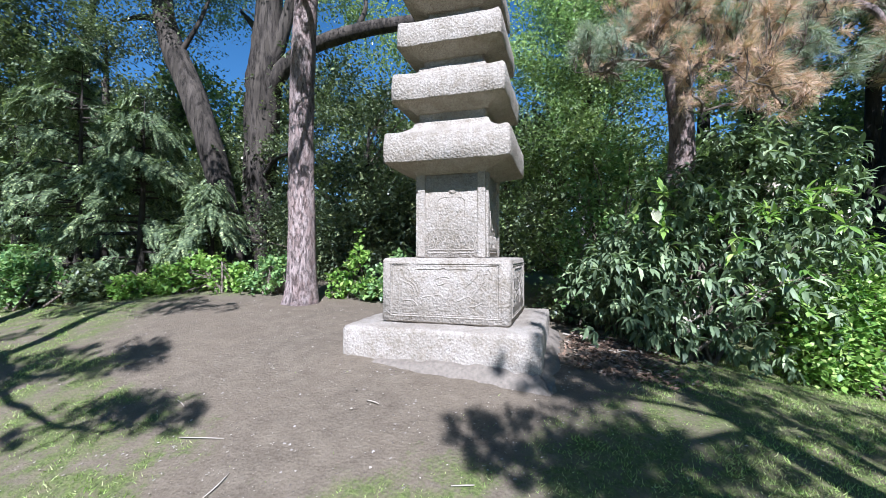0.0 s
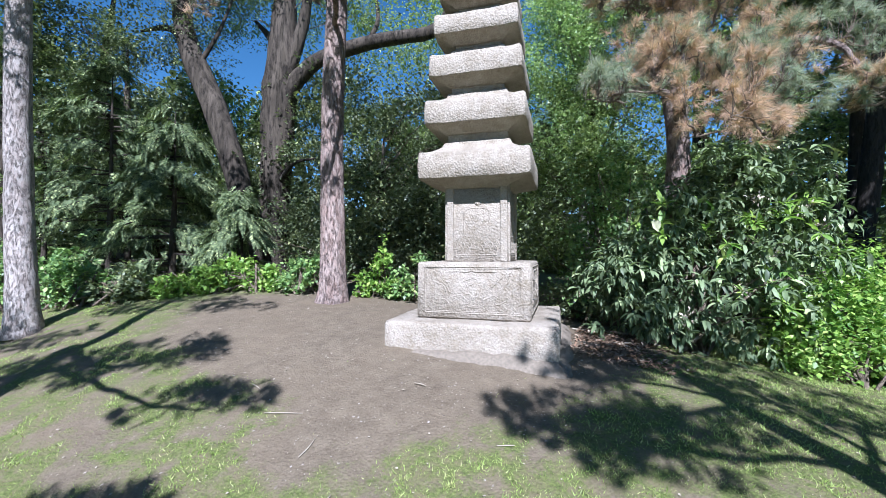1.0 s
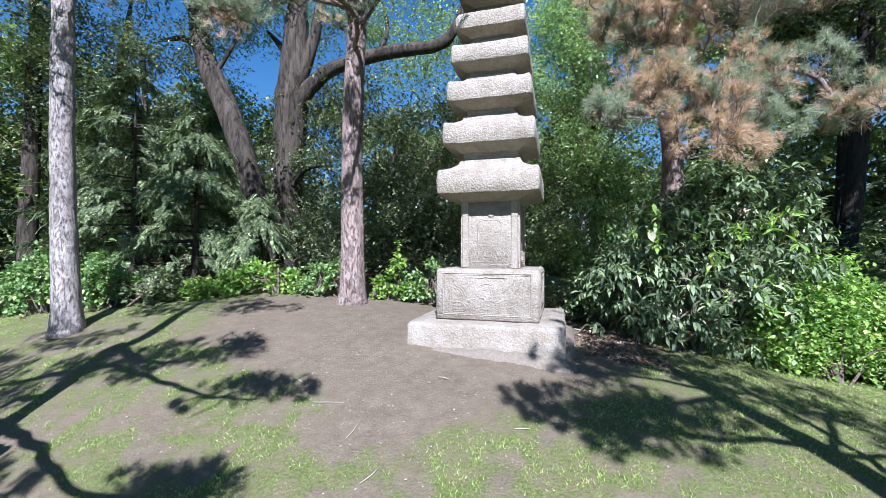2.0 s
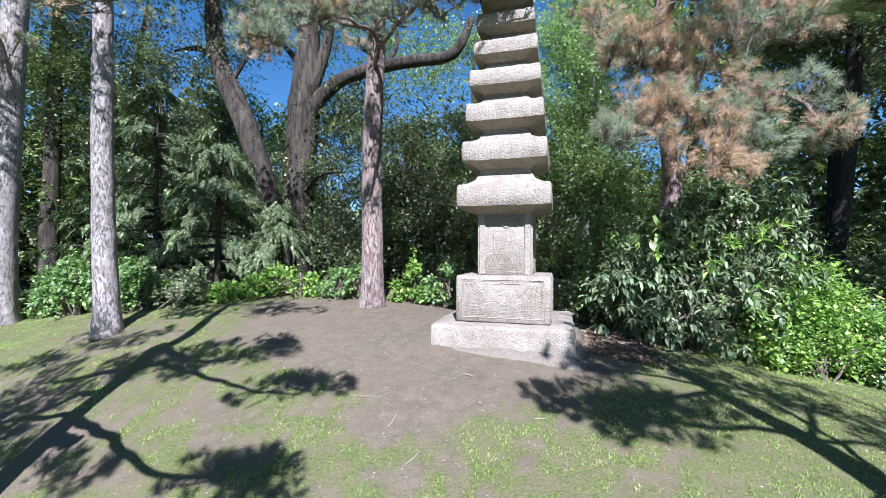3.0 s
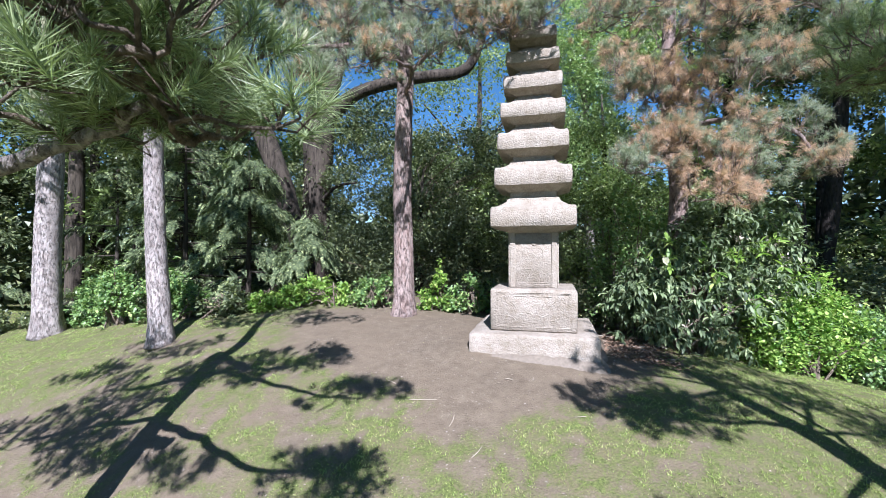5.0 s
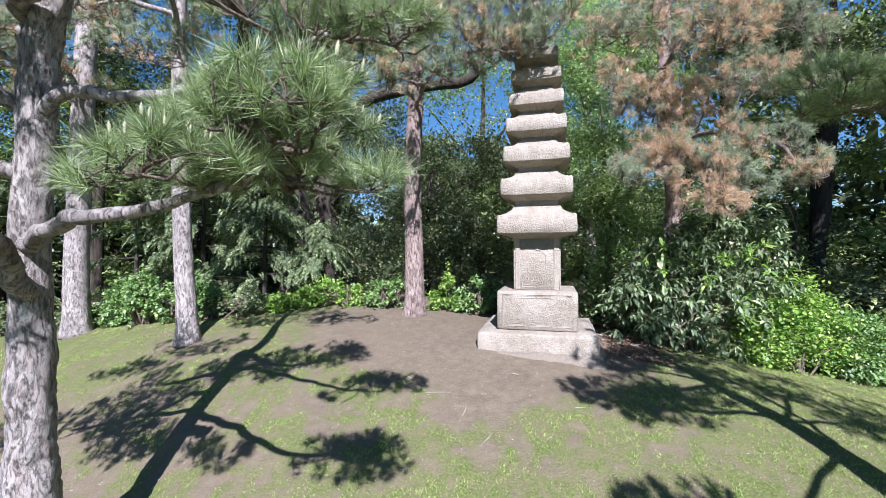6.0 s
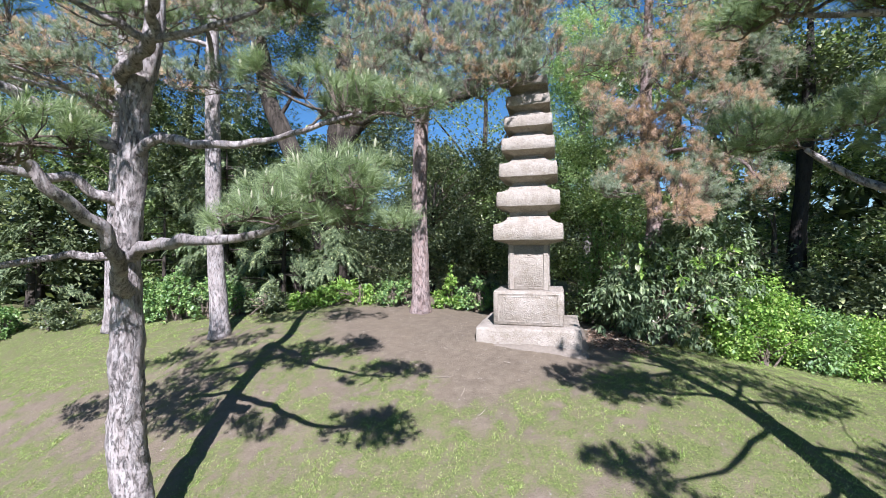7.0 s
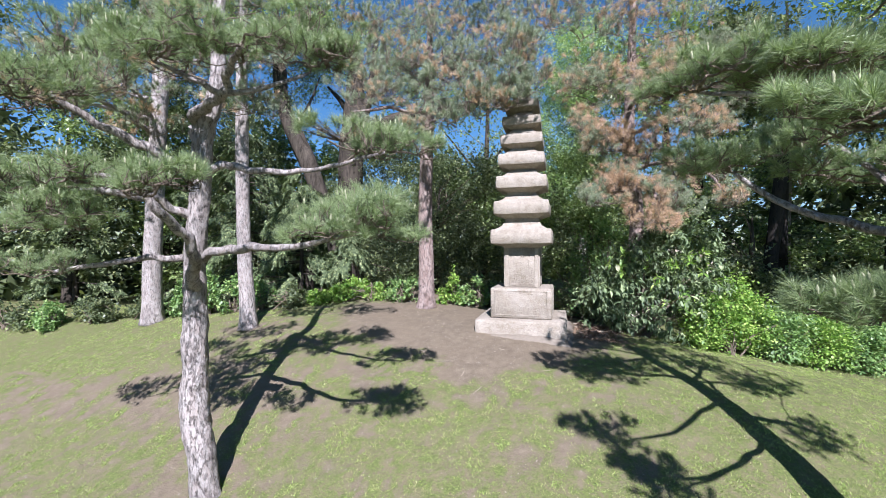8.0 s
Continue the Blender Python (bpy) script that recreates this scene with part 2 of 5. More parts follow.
def rods(starts, mids, ends, r0, r1, sides=4):
    """Many thin bent twigs at once, as one array of quads."""
    starts, mids, ends = (np.asarray(v, float) for v in (starts, mids, ends))
    n = len(starts)
    way = ends - starts
    way /= np.linalg.norm(way, axis=1, keepdims=True) + 1e-9
    a = np.cross(way, np.array([0.31, 0.17, 0.93]))
    a /= np.linalg.norm(a, axis=1, keepdims=True) + 1e-9
    b = np.cross(way, a)
    ang = np.linspace(0, 2 * np.pi, sides, endpoint=False)
    rim = np.cos(ang)[None, :, None] * a[:, None] + np.sin(ang)[None, :, None] * b[:, None]
    radii = [np.broadcast_to(r, (n,))[:, None, None] for r in (r0, (np.asarray(r0) + np.asarray(r1)) / 2, r1)]
    v = np.stack([p[:, None] + rim * r for p, r in zip((starts, mids, ends), radii)], 1).reshape(n, -1, 3)
    j = np.arange(sides)
    f = np.vstack([np.stack([k * sides + j, k * sides + (j + 1) % sides, (k + 1) * sides + (j + 1) % sides, (k + 1) * sides + j], -1) for k in (0, 1)])
    return v.reshape(-1, 3), (f[None] + (np.arange(n) * 3 * sides)[:, None, None]).reshape(-1, 4)


def frames_for(ways, rng, spin=True):
    """Turns whose y axis lies along the ways, with the z axis upwards or spun at random."""
    y = ways / (np.linalg.norm(ways, axis=1, keepdims=True) + 1e-9)
    ref = rng.normal(0, 1, y.shape) if spin else np.tile([0.0, 0.0, 1.0], (len(y), 1)) + rng.normal(0, 0.25, y.shape)
    x = np.cross(y, ref)
    x /= np.linalg.norm(x, axis=1, keepdims=True) + 1e-9
    return np.stack([x, y, np.cross(x, y)], -1)


def scatter(verts, faces, turns, places, sizes):
    """Copies of a template as one array."""
    v = np.einsum("nij,kj->nki", turns * np.asarray(sizes)[:, None, None], np.asarray(verts, float)) + places[:, None]
    f = np.asarray(faces)[None] + (np.arange(len(places)) * len(verts))[:, None, None]
    return v.reshape(-1, 3), f.reshape(-1, np.asarray(faces).shape[1])


# leaf templates along y, one unit long
LEAF = (np.array([(0, 0, 0), (-0.24, 0.45, 0.07), (0, 1, -0.08), (0.24, 0.45, 0.07)]), np.array([(0, 3, 2), (0, 2, 1)]))
ROUND_LEAF = (np.array([(0, 0, 0), (-0.36, 0.45, 0.06), (0, 1, -0.06), (0.36, 0.45, 0.06)]), np.array([(0, 3, 2), (0, 2, 1)]))
CHIP_LEAF = (np.array([(0, 0, 0), (-0.34, 0.66, 0.05), (0.30, 0.94, -0.05)]), np.array([(0, 2, 1)]))
LONG_LEAF = (
    np.array([(0, 0, 0), (-0.13, 0.3, 0.03), (0, 0.32, 0.0), (0.13, 0.3, 0.03), (-0.13, 0.66, -0.02), (0, 0.68, -0.05), (0.13, 0.66, -0.02), (0, 1, -0.18)]),
    np.array([(0, 2, 1), (0, 3, 2), (1, 2, 5), (1, 5, 4), (2, 3, 6), (2, 6, 5), (4, 5, 7), (5, 6, 7)]),
)
DROOP_LEAF = (LONG_LEAF[0] * [1.15, 1, 1.7], LONG_LEAF[1])
BLADE = (np.array([(-0.035, 0, 0), (0.035, 0, 0), (0, 1, 0.12)]), np.array([(0, 1, 2)]))


def tuft_template(rng, count, reach, width):
    """Needles round a short shoot that points along y."""
    base = np.zeros((count, 3))
    base[:, 1] = rng.uniform(-0.45, 0.30, count) * reach
    turn, open_ = rng.uniform(0, 2 * np.pi, count), np.radians(rng.uniform(8, 82, count))
    d = np.stack([np.sin(open_) * np.cos(turn), np.cos(open_), np.sin(open_) * np.sin(turn)], -1)
    side = np.cross(d, rng.normal(0, 1, d.shape))
    side /= np.linalg.norm(side, axis=1, keepdims=True)
    size = reach * rng.uniform(0.7, 1.05, count)[:, None]
    v = np.stack([base - side * width / 2, base + side * width / 2, base + d * size], 1)
    return v.reshape(-1, 3), np.arange(count * 3).reshape(-1, 3)


def many_tufts(rng, places, ways, needles=60, reach=0.10, width=0.0040, sorts=5):
    pieces = []
    pick = rng.integers(0, sorts, len(places))
    for k in range(sorts):
        m = pick == k
        if m.any():
            tv, tf = tuft_template(rng, needles, reach, width)
            pieces.append(scatter(tv, tf, frames_for(ways[m], rng), places[m], rng.uniform(0.75, 1.2, m.sum())))
    return joined(pieces)


def candles(rng, places, ways, tall=0.038, r=0.0048):
    """Pale upright shoots: slim five-sided spindles."""
    ang = np.linspace(0, 2 * np.pi, 5, endpoint=False)
    v = np.vstack([np.stack([np.cos(ang) * r, ang * 0, np.sin(ang) * r], -1), np.stack([np.cos(ang) * r * 1.15, ang * 0 + tall * 0.6, np.sin(ang) * r * 1.15], -1), [[0, tall, 0]]])
    j = np.arange(5)
    f = np.vstack([np.stack([j, (j + 1) % 5, 5 + (j + 1) % 5], -1), np.stack([j, 5 + (j + 1) % 5, 5 + j], -1), np.stack([5 + j, 5 + (j + 1) % 5, j * 0 + 10], -1)])
    return scatter(v, f, frames_for(ways, rng), places, rng.uniform(0.6, 1.3, len(places)))


# ---- ground ----
HILL = (0.121, 0.726, -0.95, -0.066, 0.379, -0.288, -0.669, -0.004, 0.278, -0.438, 0.163, 0.001, -0.041, 0.256, 0.022)


def held(v, a, b, s):
    f = lambda u: s * np.log1p(np.exp(np.clip(u / s, -40, 40)))  # noqa: E731
    return a + f(v - a) - f(v - b)


def ground_z(x, y):
    """The mound: a smooth hill that levels out away from the pagoda."""
    u, w = held(x, -8.5, 5.5, 0.6) / 5, (held(y, -5.5, 2.6, 0.5) + 1) / 4
    bank = np.clip((np.hypot(x + 2, y + 2) - 22) / 25, 0, 1)
    return 3.2 * bank * bank * (3 - 2 * bank) + sum(c * u**i * w**j for c, (i, j) in zip(HILL, [(i, j) for i in range(5) for j in range(5 - i)]))


def ripple(x, y, s, seed=0.0):
    """Cheap smooth noise from crossed waves, about -1 to 1."""
    x, y = x * s + seed, y * s - seed * 0.7
    return (np.sin(x * 1.3 + 1.7 * np.sin(y * 0.9)) + np.sin(y * 1.7 + 1.3 * np.sin(x * 1.1 + 2)) + 0.7 * np.sin((x + y) * 2.3 + 1.1 * np.sin(x * 2.1)) + 0.5 * np.sin((x - y) * 3.9 + np.sin(y * 3.3))) / 3.2


LATTICE = np.random.default_rng(5).random((256, 256))


def patches(x, y, size, octaves=3):
    """Lattice noise, 0 to 1, with features about size metres across and finer ones on them."""
    total, weight = 0.0, 0.0
    for k in range(octaves):
        c, s = math.cos(0.64 + 1.1 * k), math.sin(0.64 + 1.1 * k)
        u, w = (c * x + s * y) / size + 17.3 * k, (c * y - s * x) / size + 41.7 * k
        u, w = u + 0.45 * np.sin(1.9 * w + 1.0), w + 0.45 * np.sin(2.3 * u)
        i, j = np.floor(u).astype(int), np.floor(w).astype(int)
        a, b = u - i, w - j
        a, b = a * a * (3 - 2 * a), b * b * (3 - 2 * b)
        f = lambda di, dj: LATTICE[(i + di) % 256, (j + dj) % 256]  # noqa: E731
        total = total + 0.62**k * ((f(0, 0) * (1 - a) + f(1, 0) * a) * (1 - b) + (f(0, 1) * (1 - a) + f(1, 1) * a) * b)
        weight += 0.62**k
        size = size * 0.5
    return total / weight


def bareness(x, y):
    """1 where the soil is trodden bare, 0 in full turf."""
    front = -2.13 + np.where(x > -0.7, 0.4 * np.abs(x + 0.7) ** 1.95, 0.45 * np.abs(x + 0.7))
    broad, fine = patches(x, y, 0.9, 3) - 0.5, patches(x + 40, y, 0.14, 2) - 0.5
    d = (y - front) / 0.22 + 2.2 * broad + 4.0 * fine
    main = 1 / (1 + np.exp(-d * 1.3))
    main = main / (1 + np.exp(np.clip((x - 1.75 - 1.0 * broad) * 6, -30, 30)))
    main = main / (1 + np.exp(np.clip((-3.3 - x + 2.0 * broad) * 3, -30, 30)))
    spot = lambda cx, cy, rx, ry: np.exp(-(((x - cx) / rx) ** 2 + ((y - cy) / ry) ** 2))  # noqa: E731
    worn = 0.29 + 0.3 * broad + 1.35 * fine + 0.42 * spot(-5.6, -2.5, 2.4, 0.6) + 0.3 * spot(-4.6, -0.9, 1.0, 0.4)
    worn = worn + 0.40 * spot(-3.3, -3.7, 0.5, 0.5) + 0.08 * spot(-0.3, -2.9, 0.7, 0.9) + 0.12 * spot(1.3, -2.6, 0.9, 0.8) + 0.14 * spot(-4.0, -1.7, 1.7, 1.0)
    lush = 1 / (1 + np.exp(np.clip(-(x - 1.9 + 1.0 * broad) * 3, -30, 30)))
    lush = np.maximum(lush, 1 / (1 + np.exp(np.clip((x + 6.6) * 2, -30, 30))) * (y > -2.2))
    return np.clip(np.maximum(main, worn * (1 - 0.7 * lush)), 0, 1)


def axis(lo, hi, fine, far):
    mid = np.arange(lo, hi + fine / 2, fine)
    out = fine * 1.35 ** np.arange(1, 40)
    out = np.cumsum(out)
    out = out[out < far]
    return np.concatenate([lo - out[::-1], mid, hi + out])


gx, gy = axis(-13.5, 6.5, 0.075, 900), axis(-9.0, 2.2, 0.075, 900)
GX, GY = np.meshgrid(gx, gy, indexing="ij")
near = np.exp(-(np.maximum(np.abs(GX + 3) - 10, 0) ** 2 + np.maximum(np.abs(GY + 2) - 5, 0) ** 2) / 4)
GZ = ground_z(GX, GY) + near * (0.012 * ripple(GX, GY, 4.0) + 0.006 * ripple(GX, GY, 13.0, 2.0))
ni, nj = GX.shape
i, j = np.meshgrid(np.arange(ni - 1), np.arange(nj - 1), indexing="ij")
quads = np.stack([i * nj + j, (i + 1) * nj + j, (i + 1) * nj + j + 1, i * nj + j + 1], -1).reshape(-1, 4)
ground = build("ground", np.stack([GX, GY, GZ], -1).reshape(-1, 3), quads, SOIL, smooth=True)
tagged(ground, "trodden bare soil mound with patchy green turf", "ground", kind="structure")
mask = ground.data.attributes.new("bare", "FLOAT", "POINT")
mask.data.foreach_set("value", (bareness(GX, GY) * (0.4 + 0.6 * near)).ravel().astype(np.float32))


def on_ground(x, y, dz=0.0):
    x, y = np.asarray(x, float), np.asarray(y, float)
    return np.stack([x, y, ground_z(x, y) + dz], -1)


# ---- stone pagoda ----
def ring(half, z, lift=0.0, per=10, sharp=16.0):
    """A square ring with rounded corners, its corners lifted."""
    u = np.sin(np.linspace(-1, 1, per, endpoint=False) * np.pi / 2)
    o = np.ones(per)
    x, y = np.concatenate([u, o, -u, -o]), np.concatenate([-o, u, o, -u])
    s = (np.abs(x) ** sharp + np.abs(y) ** sharp) ** (-1 / sharp)
    x, y = x * s, y * s
    k = np.minimum(np.abs(x), np.abs(y)) / np.maximum(np.abs(x), np.abs(y))
    return np.stack([x * half, y * half, z + lift * k**4], -1)


def loft(profile, rng, per=10, sharp=16.0, chip=0.003):
    """A square stone from rows of (half width, z, corner lift), closed at both ends."""
    rings = [ring(*row, per=per, sharp=sharp) for row in profile]
    n = 4 * per
    v = np.concatenate(rings) + rng.normal(0, chip, (n * len(rings), 3))
    i, j = np.meshgrid(np.arange(len(rings) - 1), np.arange(n), indexing="ij")
    q = np.stack([i * n + j, i * n + (j + 1) % n, (i + 1) * n + (j + 1) % n, (i + 1) * n + j], -1).reshape(-1, 4)
    v = np.vstack([v, [v[:n].mean(0)], [v[-n:].mean(0)]])
    j = np.arange(n)
    e = n * (len(rings) - 1)
    caps = np.vstack([np.stack([(j + 1) % n, j, j * 0 + len(v) - 2], -1), np.stack([e + j, e + (j + 1) % n, j * 0 + len(v) - 1], -1)])
    return v, [q, caps]


def slab_mesh(size, at=(0, 0, 0), bevel=0.006, turn=0.0):
    bm = bmesh.new()
    bmesh.ops.create_cube(bm, size=1.0, matrix=Matrix.Diagonal((*size, 1)))
    bmesh.ops.bevel(bm, geom=bm.edges[:], offset=bevel, segments=2, affect="EDGES", profile=0.6)
    bmesh.ops.transform(bm, matrix=Matrix.Rotation(turn, 4, "Z") @ Matrix.Translation(at), verts=bm.verts)
    return bm


def part(name, bm, material, parent, label=""):
    me = bpy.data.meshes.new(name)
    bm.to_mesh(me)
    bm.free()
    me.materials.append(material)
    ob = new(name, me)
    ob.parent = parent
    if label:
        ob["label"] = label
    return ob


def face_line(line, half, turn, r=0.011, z0=0.0, sides=6):
    """A carved ridge on a stone's face: a tube along (across, up) points, sunk halfway into the face."""
    p = np.array([(x, -half, z + z0) for x, z in line])
    v, q, c = tube(p, np.full(len(p), r), sides, 2)
    m = np.array(Matrix.Rotation(turn, 3, "Z"))
    return v @ m.T, q


def curl(cx, cz, r, a0, a1, n=9, shrink=0.45):
    t = np.linspace(0, 1, n)
    a = np.radians(a0 + (a1 - a0) * t)
    rr = r * (1 - shrink * t)
    return np.stack([cx + rr * np.cos(a), cz + rr * np.sin(a)], -1)


def make_pagoda():
    rng = np.random.default_rng(11)
    pagoda = thing("stone_pagoda", "tall pale granite pagoda with stacked eaves and carved base", "pagoda")
    v, f = loft([(0.74, -0.5, 0), (0.83, -0.12, 0), (0.82, -0.02, 0), (0.795, 0.02, 0), (0.765, 0.045, 0), (0.735, 0.06, 0), (0.66, 0.065, 0)], rng, 26, 12, 0.008)
    v[:, 0] += 0.016 * ripple(v[:, 0], v[:, 1], 9.0) + 0.015
    v[:, 1] += 0.016 * ripple(v[:, 0], v[:, 1], 8.0, 3.0) - 0.02
    v[:, 2] += ground_z(v[:, 0], v[:, 1]) + 0.022 * ripple(v[:, 0], v[:, 1], 7.0, 1.0) - 0.10 * np.clip(0.15 - v[:, 0], 0, 0.7)
    build("footing", v, f, CONCRETE, pagoda, "rough pale footing half sunk in soil")
    v, f = loft([(0.70, -0.3, 0), (0.725, 0.0, 0), (0.725, 0.39, 0), (0.715, 0.418, 0), (0.69, 0.425, 0), (0.4, 0.427, 0)], rng, 14, 30, 0.003)
    build("base_slab", v, f, GRANITE, pagoda)
    v, f = loft([(0.47, 0.428, 0), (0.485, 0.432, 0), (0.50, 0.445, 0), (0.498, 0.90, 0), (0.488, 0.918, 0), (0.45, 0.922, 0), (0.25, 0.924, 0)], rng, 12, 40, 0.002)
    block = build("pedestal_block", v, f, GRANITE, pagoda, "granite block carved with cloud scrolls")
    v, f = loft([(0.285, 0.922, 0), (0.292, 0.93, 0), (0.283, 1.30, 0), (0.274, 1.66, 0)], rng, 10, 40, 0.002)
    shaft = build("shaft", v, f, GRANITE, pagoda, "granite shaft with carved panels and pilasters")
    for k in range(4):
        turn = k * math.pi / 2
        lines = []
        for h, lo, hi, r in ((0.42, 0.482, 0.880, 0.007), (0.405, 0.497, 0.865, 0.004)):
            lines += [face_line([(-h, z), (0, z), (h, z)], 0.498, turn, r) for z in (lo, hi)]
            lines += [face_line([(e * h, lo), (e * h, (lo + hi) / 2), (e * h, hi)], 0.498, turn, r) for e in (-1, 1)]
        # a scalloped inner edge with looped corners
        lines.append(face_line([(-0.22, 0.838), (-0.12, 0.842), (-0.03, 0.838), (0.0, 0.852), (0.03, 0.838), (0.12, 0.842), (0.22, 0.838)], 0.499, turn, 0.006))
        for e in (-1, 1):
            for cx in (0.335, 0.285):
                lines.append(face_line([(e * (cx + 0.02), 0.77), (e * (cx + 0.022), 0.82), (e * cx, 0.842), (e * (cx - 0.02), 0.82), (e * (cx - 0.022), 0.79)], 0.499, turn, 0.006))
            lines.append(face_line([(e * 0.345, 0.73), (e * 0.35, 0.65), (e * 0.345, 0.56)], 0.499, turn, 0.004))
        # leafy sprays, scrolls and clouds, worn and uneven
        for x0, z0, x1, z1, bow in ((-0.31, 0.74, -0.22, 0.64, 0.02), (-0.29, 0.76, -0.20, 0.66, 0.015), (-0.26, 0.77, -0.19, 0.70, 0.01), (0.24, 0.66, 0.31, 0.75, -0.02), (0.16, 0.70, 0.26, 0.79, 0.015), (0.05, 0.72, 0.02, 0.60, 0.015), (0.08, 0.70, 0.05, 0.61, 0.012), (-0.18, 0.62, -0.06, 0.60, 0.03), (-0.08, 0.64, 0.0, 0.62, 0.02), (0.10, 0.60, 0.22, 0.62, 0.03), (-0.07, 0.76, 0.05, 0.77, 0.02), (-0.05, 0.73, 0.02, 0.74, -0.015), (0.20, 0.57, 0.30, 0.60, -0.02), (-0.32, 0.60, -0.20, 0.56, 0.02)):
            lines.append(face_line([(x0, z0), ((x0 + x1) / 2 + bow, (z0 + z1) / 2 + bow), (x1, z1)], 0.498, turn, 0.0065, 0.0, 5))
        for _ in range(46):
            cx, cz, a0 = rng.uniform(-0.33, 0.33), rng.uniform(0.54, 0.80), rng.uniform(0, 360)
            lines.append(face_line(curl(cx, cz, rng.uniform(0.012, 0.026), a0, a0 + rng.choice([-1, 1]) * rng.uniform(110, 230), 4), 0.498, turn, rng.uniform(0.003, 0.0055), 0.0, 5))
        v, f = joined(lines)
        build("carving", v, f, GRANITE, block, smooth=True)
        lines = []
        w, lo, hi, r = 0.118, 1.145, 1.37, 0.045
        lines.append(face_line([(-w, hi), (-w, lo + r), (-w + r * 0.35, lo + 0.012), (-w + r, lo), (-0.03, lo + 0.004), (0, lo + 0.018), (0.03, lo + 0.004), (w - r, lo), (w - r * 0.35, lo + 0.012), (w, lo + r), (w, hi)], 0.284, turn, 0.0075))
        lines.append(face_line([(-w, hi), (-w + 0.03, hi + 0.03), (0, hi + 0.04), (w - 0.03, hi + 0.03), (w, hi)], 0.280, turn, 0.005))
        for z, up, g in ((1.0, 0.075, 1.0), (1.045, 0.055, 0.8)):
            for a in np.linspace(-0.16, 0.16, 6) + (0.027 if g < 1 else 0.0):
                lines.append(face_line([(a - 0.03 * g, z), (a - 0.024 * g, z + up * 0.65), (a, z + up), (a + 0.024 * g, z + up * 0.65), (a + 0.03 * g, z)], 0.290, turn, 0.006, 0.0, 5))
        for z in (0.985, 0.962):
            lines.append(face_line([(x, z + 0.005 * math.sin(x * 50)) for x in np.linspace(-0.19, 0.19, 7)], 0.292, turn, 0.005))
        # worn low relief inside the niche
        for _ in range(22):
            cx, cz, a0 = rng.normal(0, 0.035), rng.uniform(1.17, 1.34), rng.uniform(0, 360)
            lines.append(face_line(curl(cx, cz, rng.uniform(0.012, 0.028), a0, a0 + rng.uniform(100, 220), 4), 0.283, turn, rng.uniform(0.003, 0.006), 0.0, 5))
        v, f = joined(lines)
        build("carving", v, f, GRANITE, shaft, smooth=True)
        for s in (-1, 1):
            part("pilaster", slab_mesh((0.062, 0.03, 0.735), (s * 0.247, -0.285, 1.293), 0.008, turn), GRANITE, shaft)
        bm = bmesh.new()
        bmesh.ops.create_uvsphere(bm, u_segments=10, v_segments=7, radius=0.03, matrix=Matrix.Rotation(turn, 4, "Z") @ Matrix.Translation((0.01, -0.276, 1.452)) @ Matrix.Diagonal((1.15, 0.6, 0.85, 1)))
        part("knob", bm, GRANITE, shaft)
    tiers = [(1.66, 0.500, 0.305), (2.155, 0.455, 0.270), (2.595, 0.420, 0.245), (2.99, 0.385, 0.222), (3.345, 0.350, 0.198), (3.665, 0.318, 0.176), (3.96, 0.288, 0.15)]
    inner = 0.272
    for n, (z, w, neck) in enumerate(tiers):
        g = w / 0.5
        fas = 0.225 * g
        top = z + fas + 0.13 * g
        rows = [(inner + 0.006, z - 0.07 * g, 0), (inner + 0.03, z - 0.068 * g, 0), (inner + 0.036, z - 0.05 * g, 0), (w - 0.012, z - 0.004, 0.006), (w - 0.004, z - 0.002, 0.008), (w, z + 0.005, 0.008), (w + 0.002, z + fas * 0.5, 0.012), (w - 0.004, z + fas - 0.014, 0.015), (w - 0.016, z + fas, 0.015)]
        rows += [(neck + (w - neck) * k, z + fas + 0.10 * g * (1 - k) ** 1.9 + 0.004, 0.008 * k) for k in (0.75, 0.45, 0.22, 0.08)] + [(neck + 0.008, top - 0.012, 0), (neck, top, 0), (neck * 0.6, top + 0.001, 0)]
        v, f = loft(rows, rng, 10, 34, 0.002)
        build("roof_tier", v, f, GRANITE, pagoda, "square stone eave tier with upturned corners" if n == 0 else "")
        if n < len(tiers) - 1:
            nz = tiers[n + 1][0]
            inner = neck - 0.025
            v, f = loft([(inner, top - 0.01, 0), (inner, top + 0.006, 0), (inner - 0.004, nz - 0.03, 0), (inner - 0.004, nz - 0.02, 0)], rng, 8, 40, 0.002)
            build("neck", v, f, GRANITE, pagoda)
    z = tiers[-1][0] + 0.19
    rows = []
    for r, dz in ((0.13, 0), (0.13, 0.09), (0.09, 0.11), (0.15, 0.17), (0.16, 0.22), (0.08, 0.26), (0.06, 0.34), (0.115, 0.38), (0.115, 0.43), (0.06, 0.46), (0.055, 0.54), (0.10, 0.57), (0.10, 0.62), (0.05, 0.65), (0.048, 0.72), (0.085, 0.75), (0.085, 0.79), (0.045, 0.83), (0.06, 0.90), (0.045, 0.98), (0.012, 1.06)):
        rows.append((r, z + dz, 0))
    v, f = loft(rows, rng, 6, 2.4, 0.002)
    build("finial", v, f, GRANITE, pagoda, "ringed stone finial", smooth=False)
    return pagoda


make_pagoda()


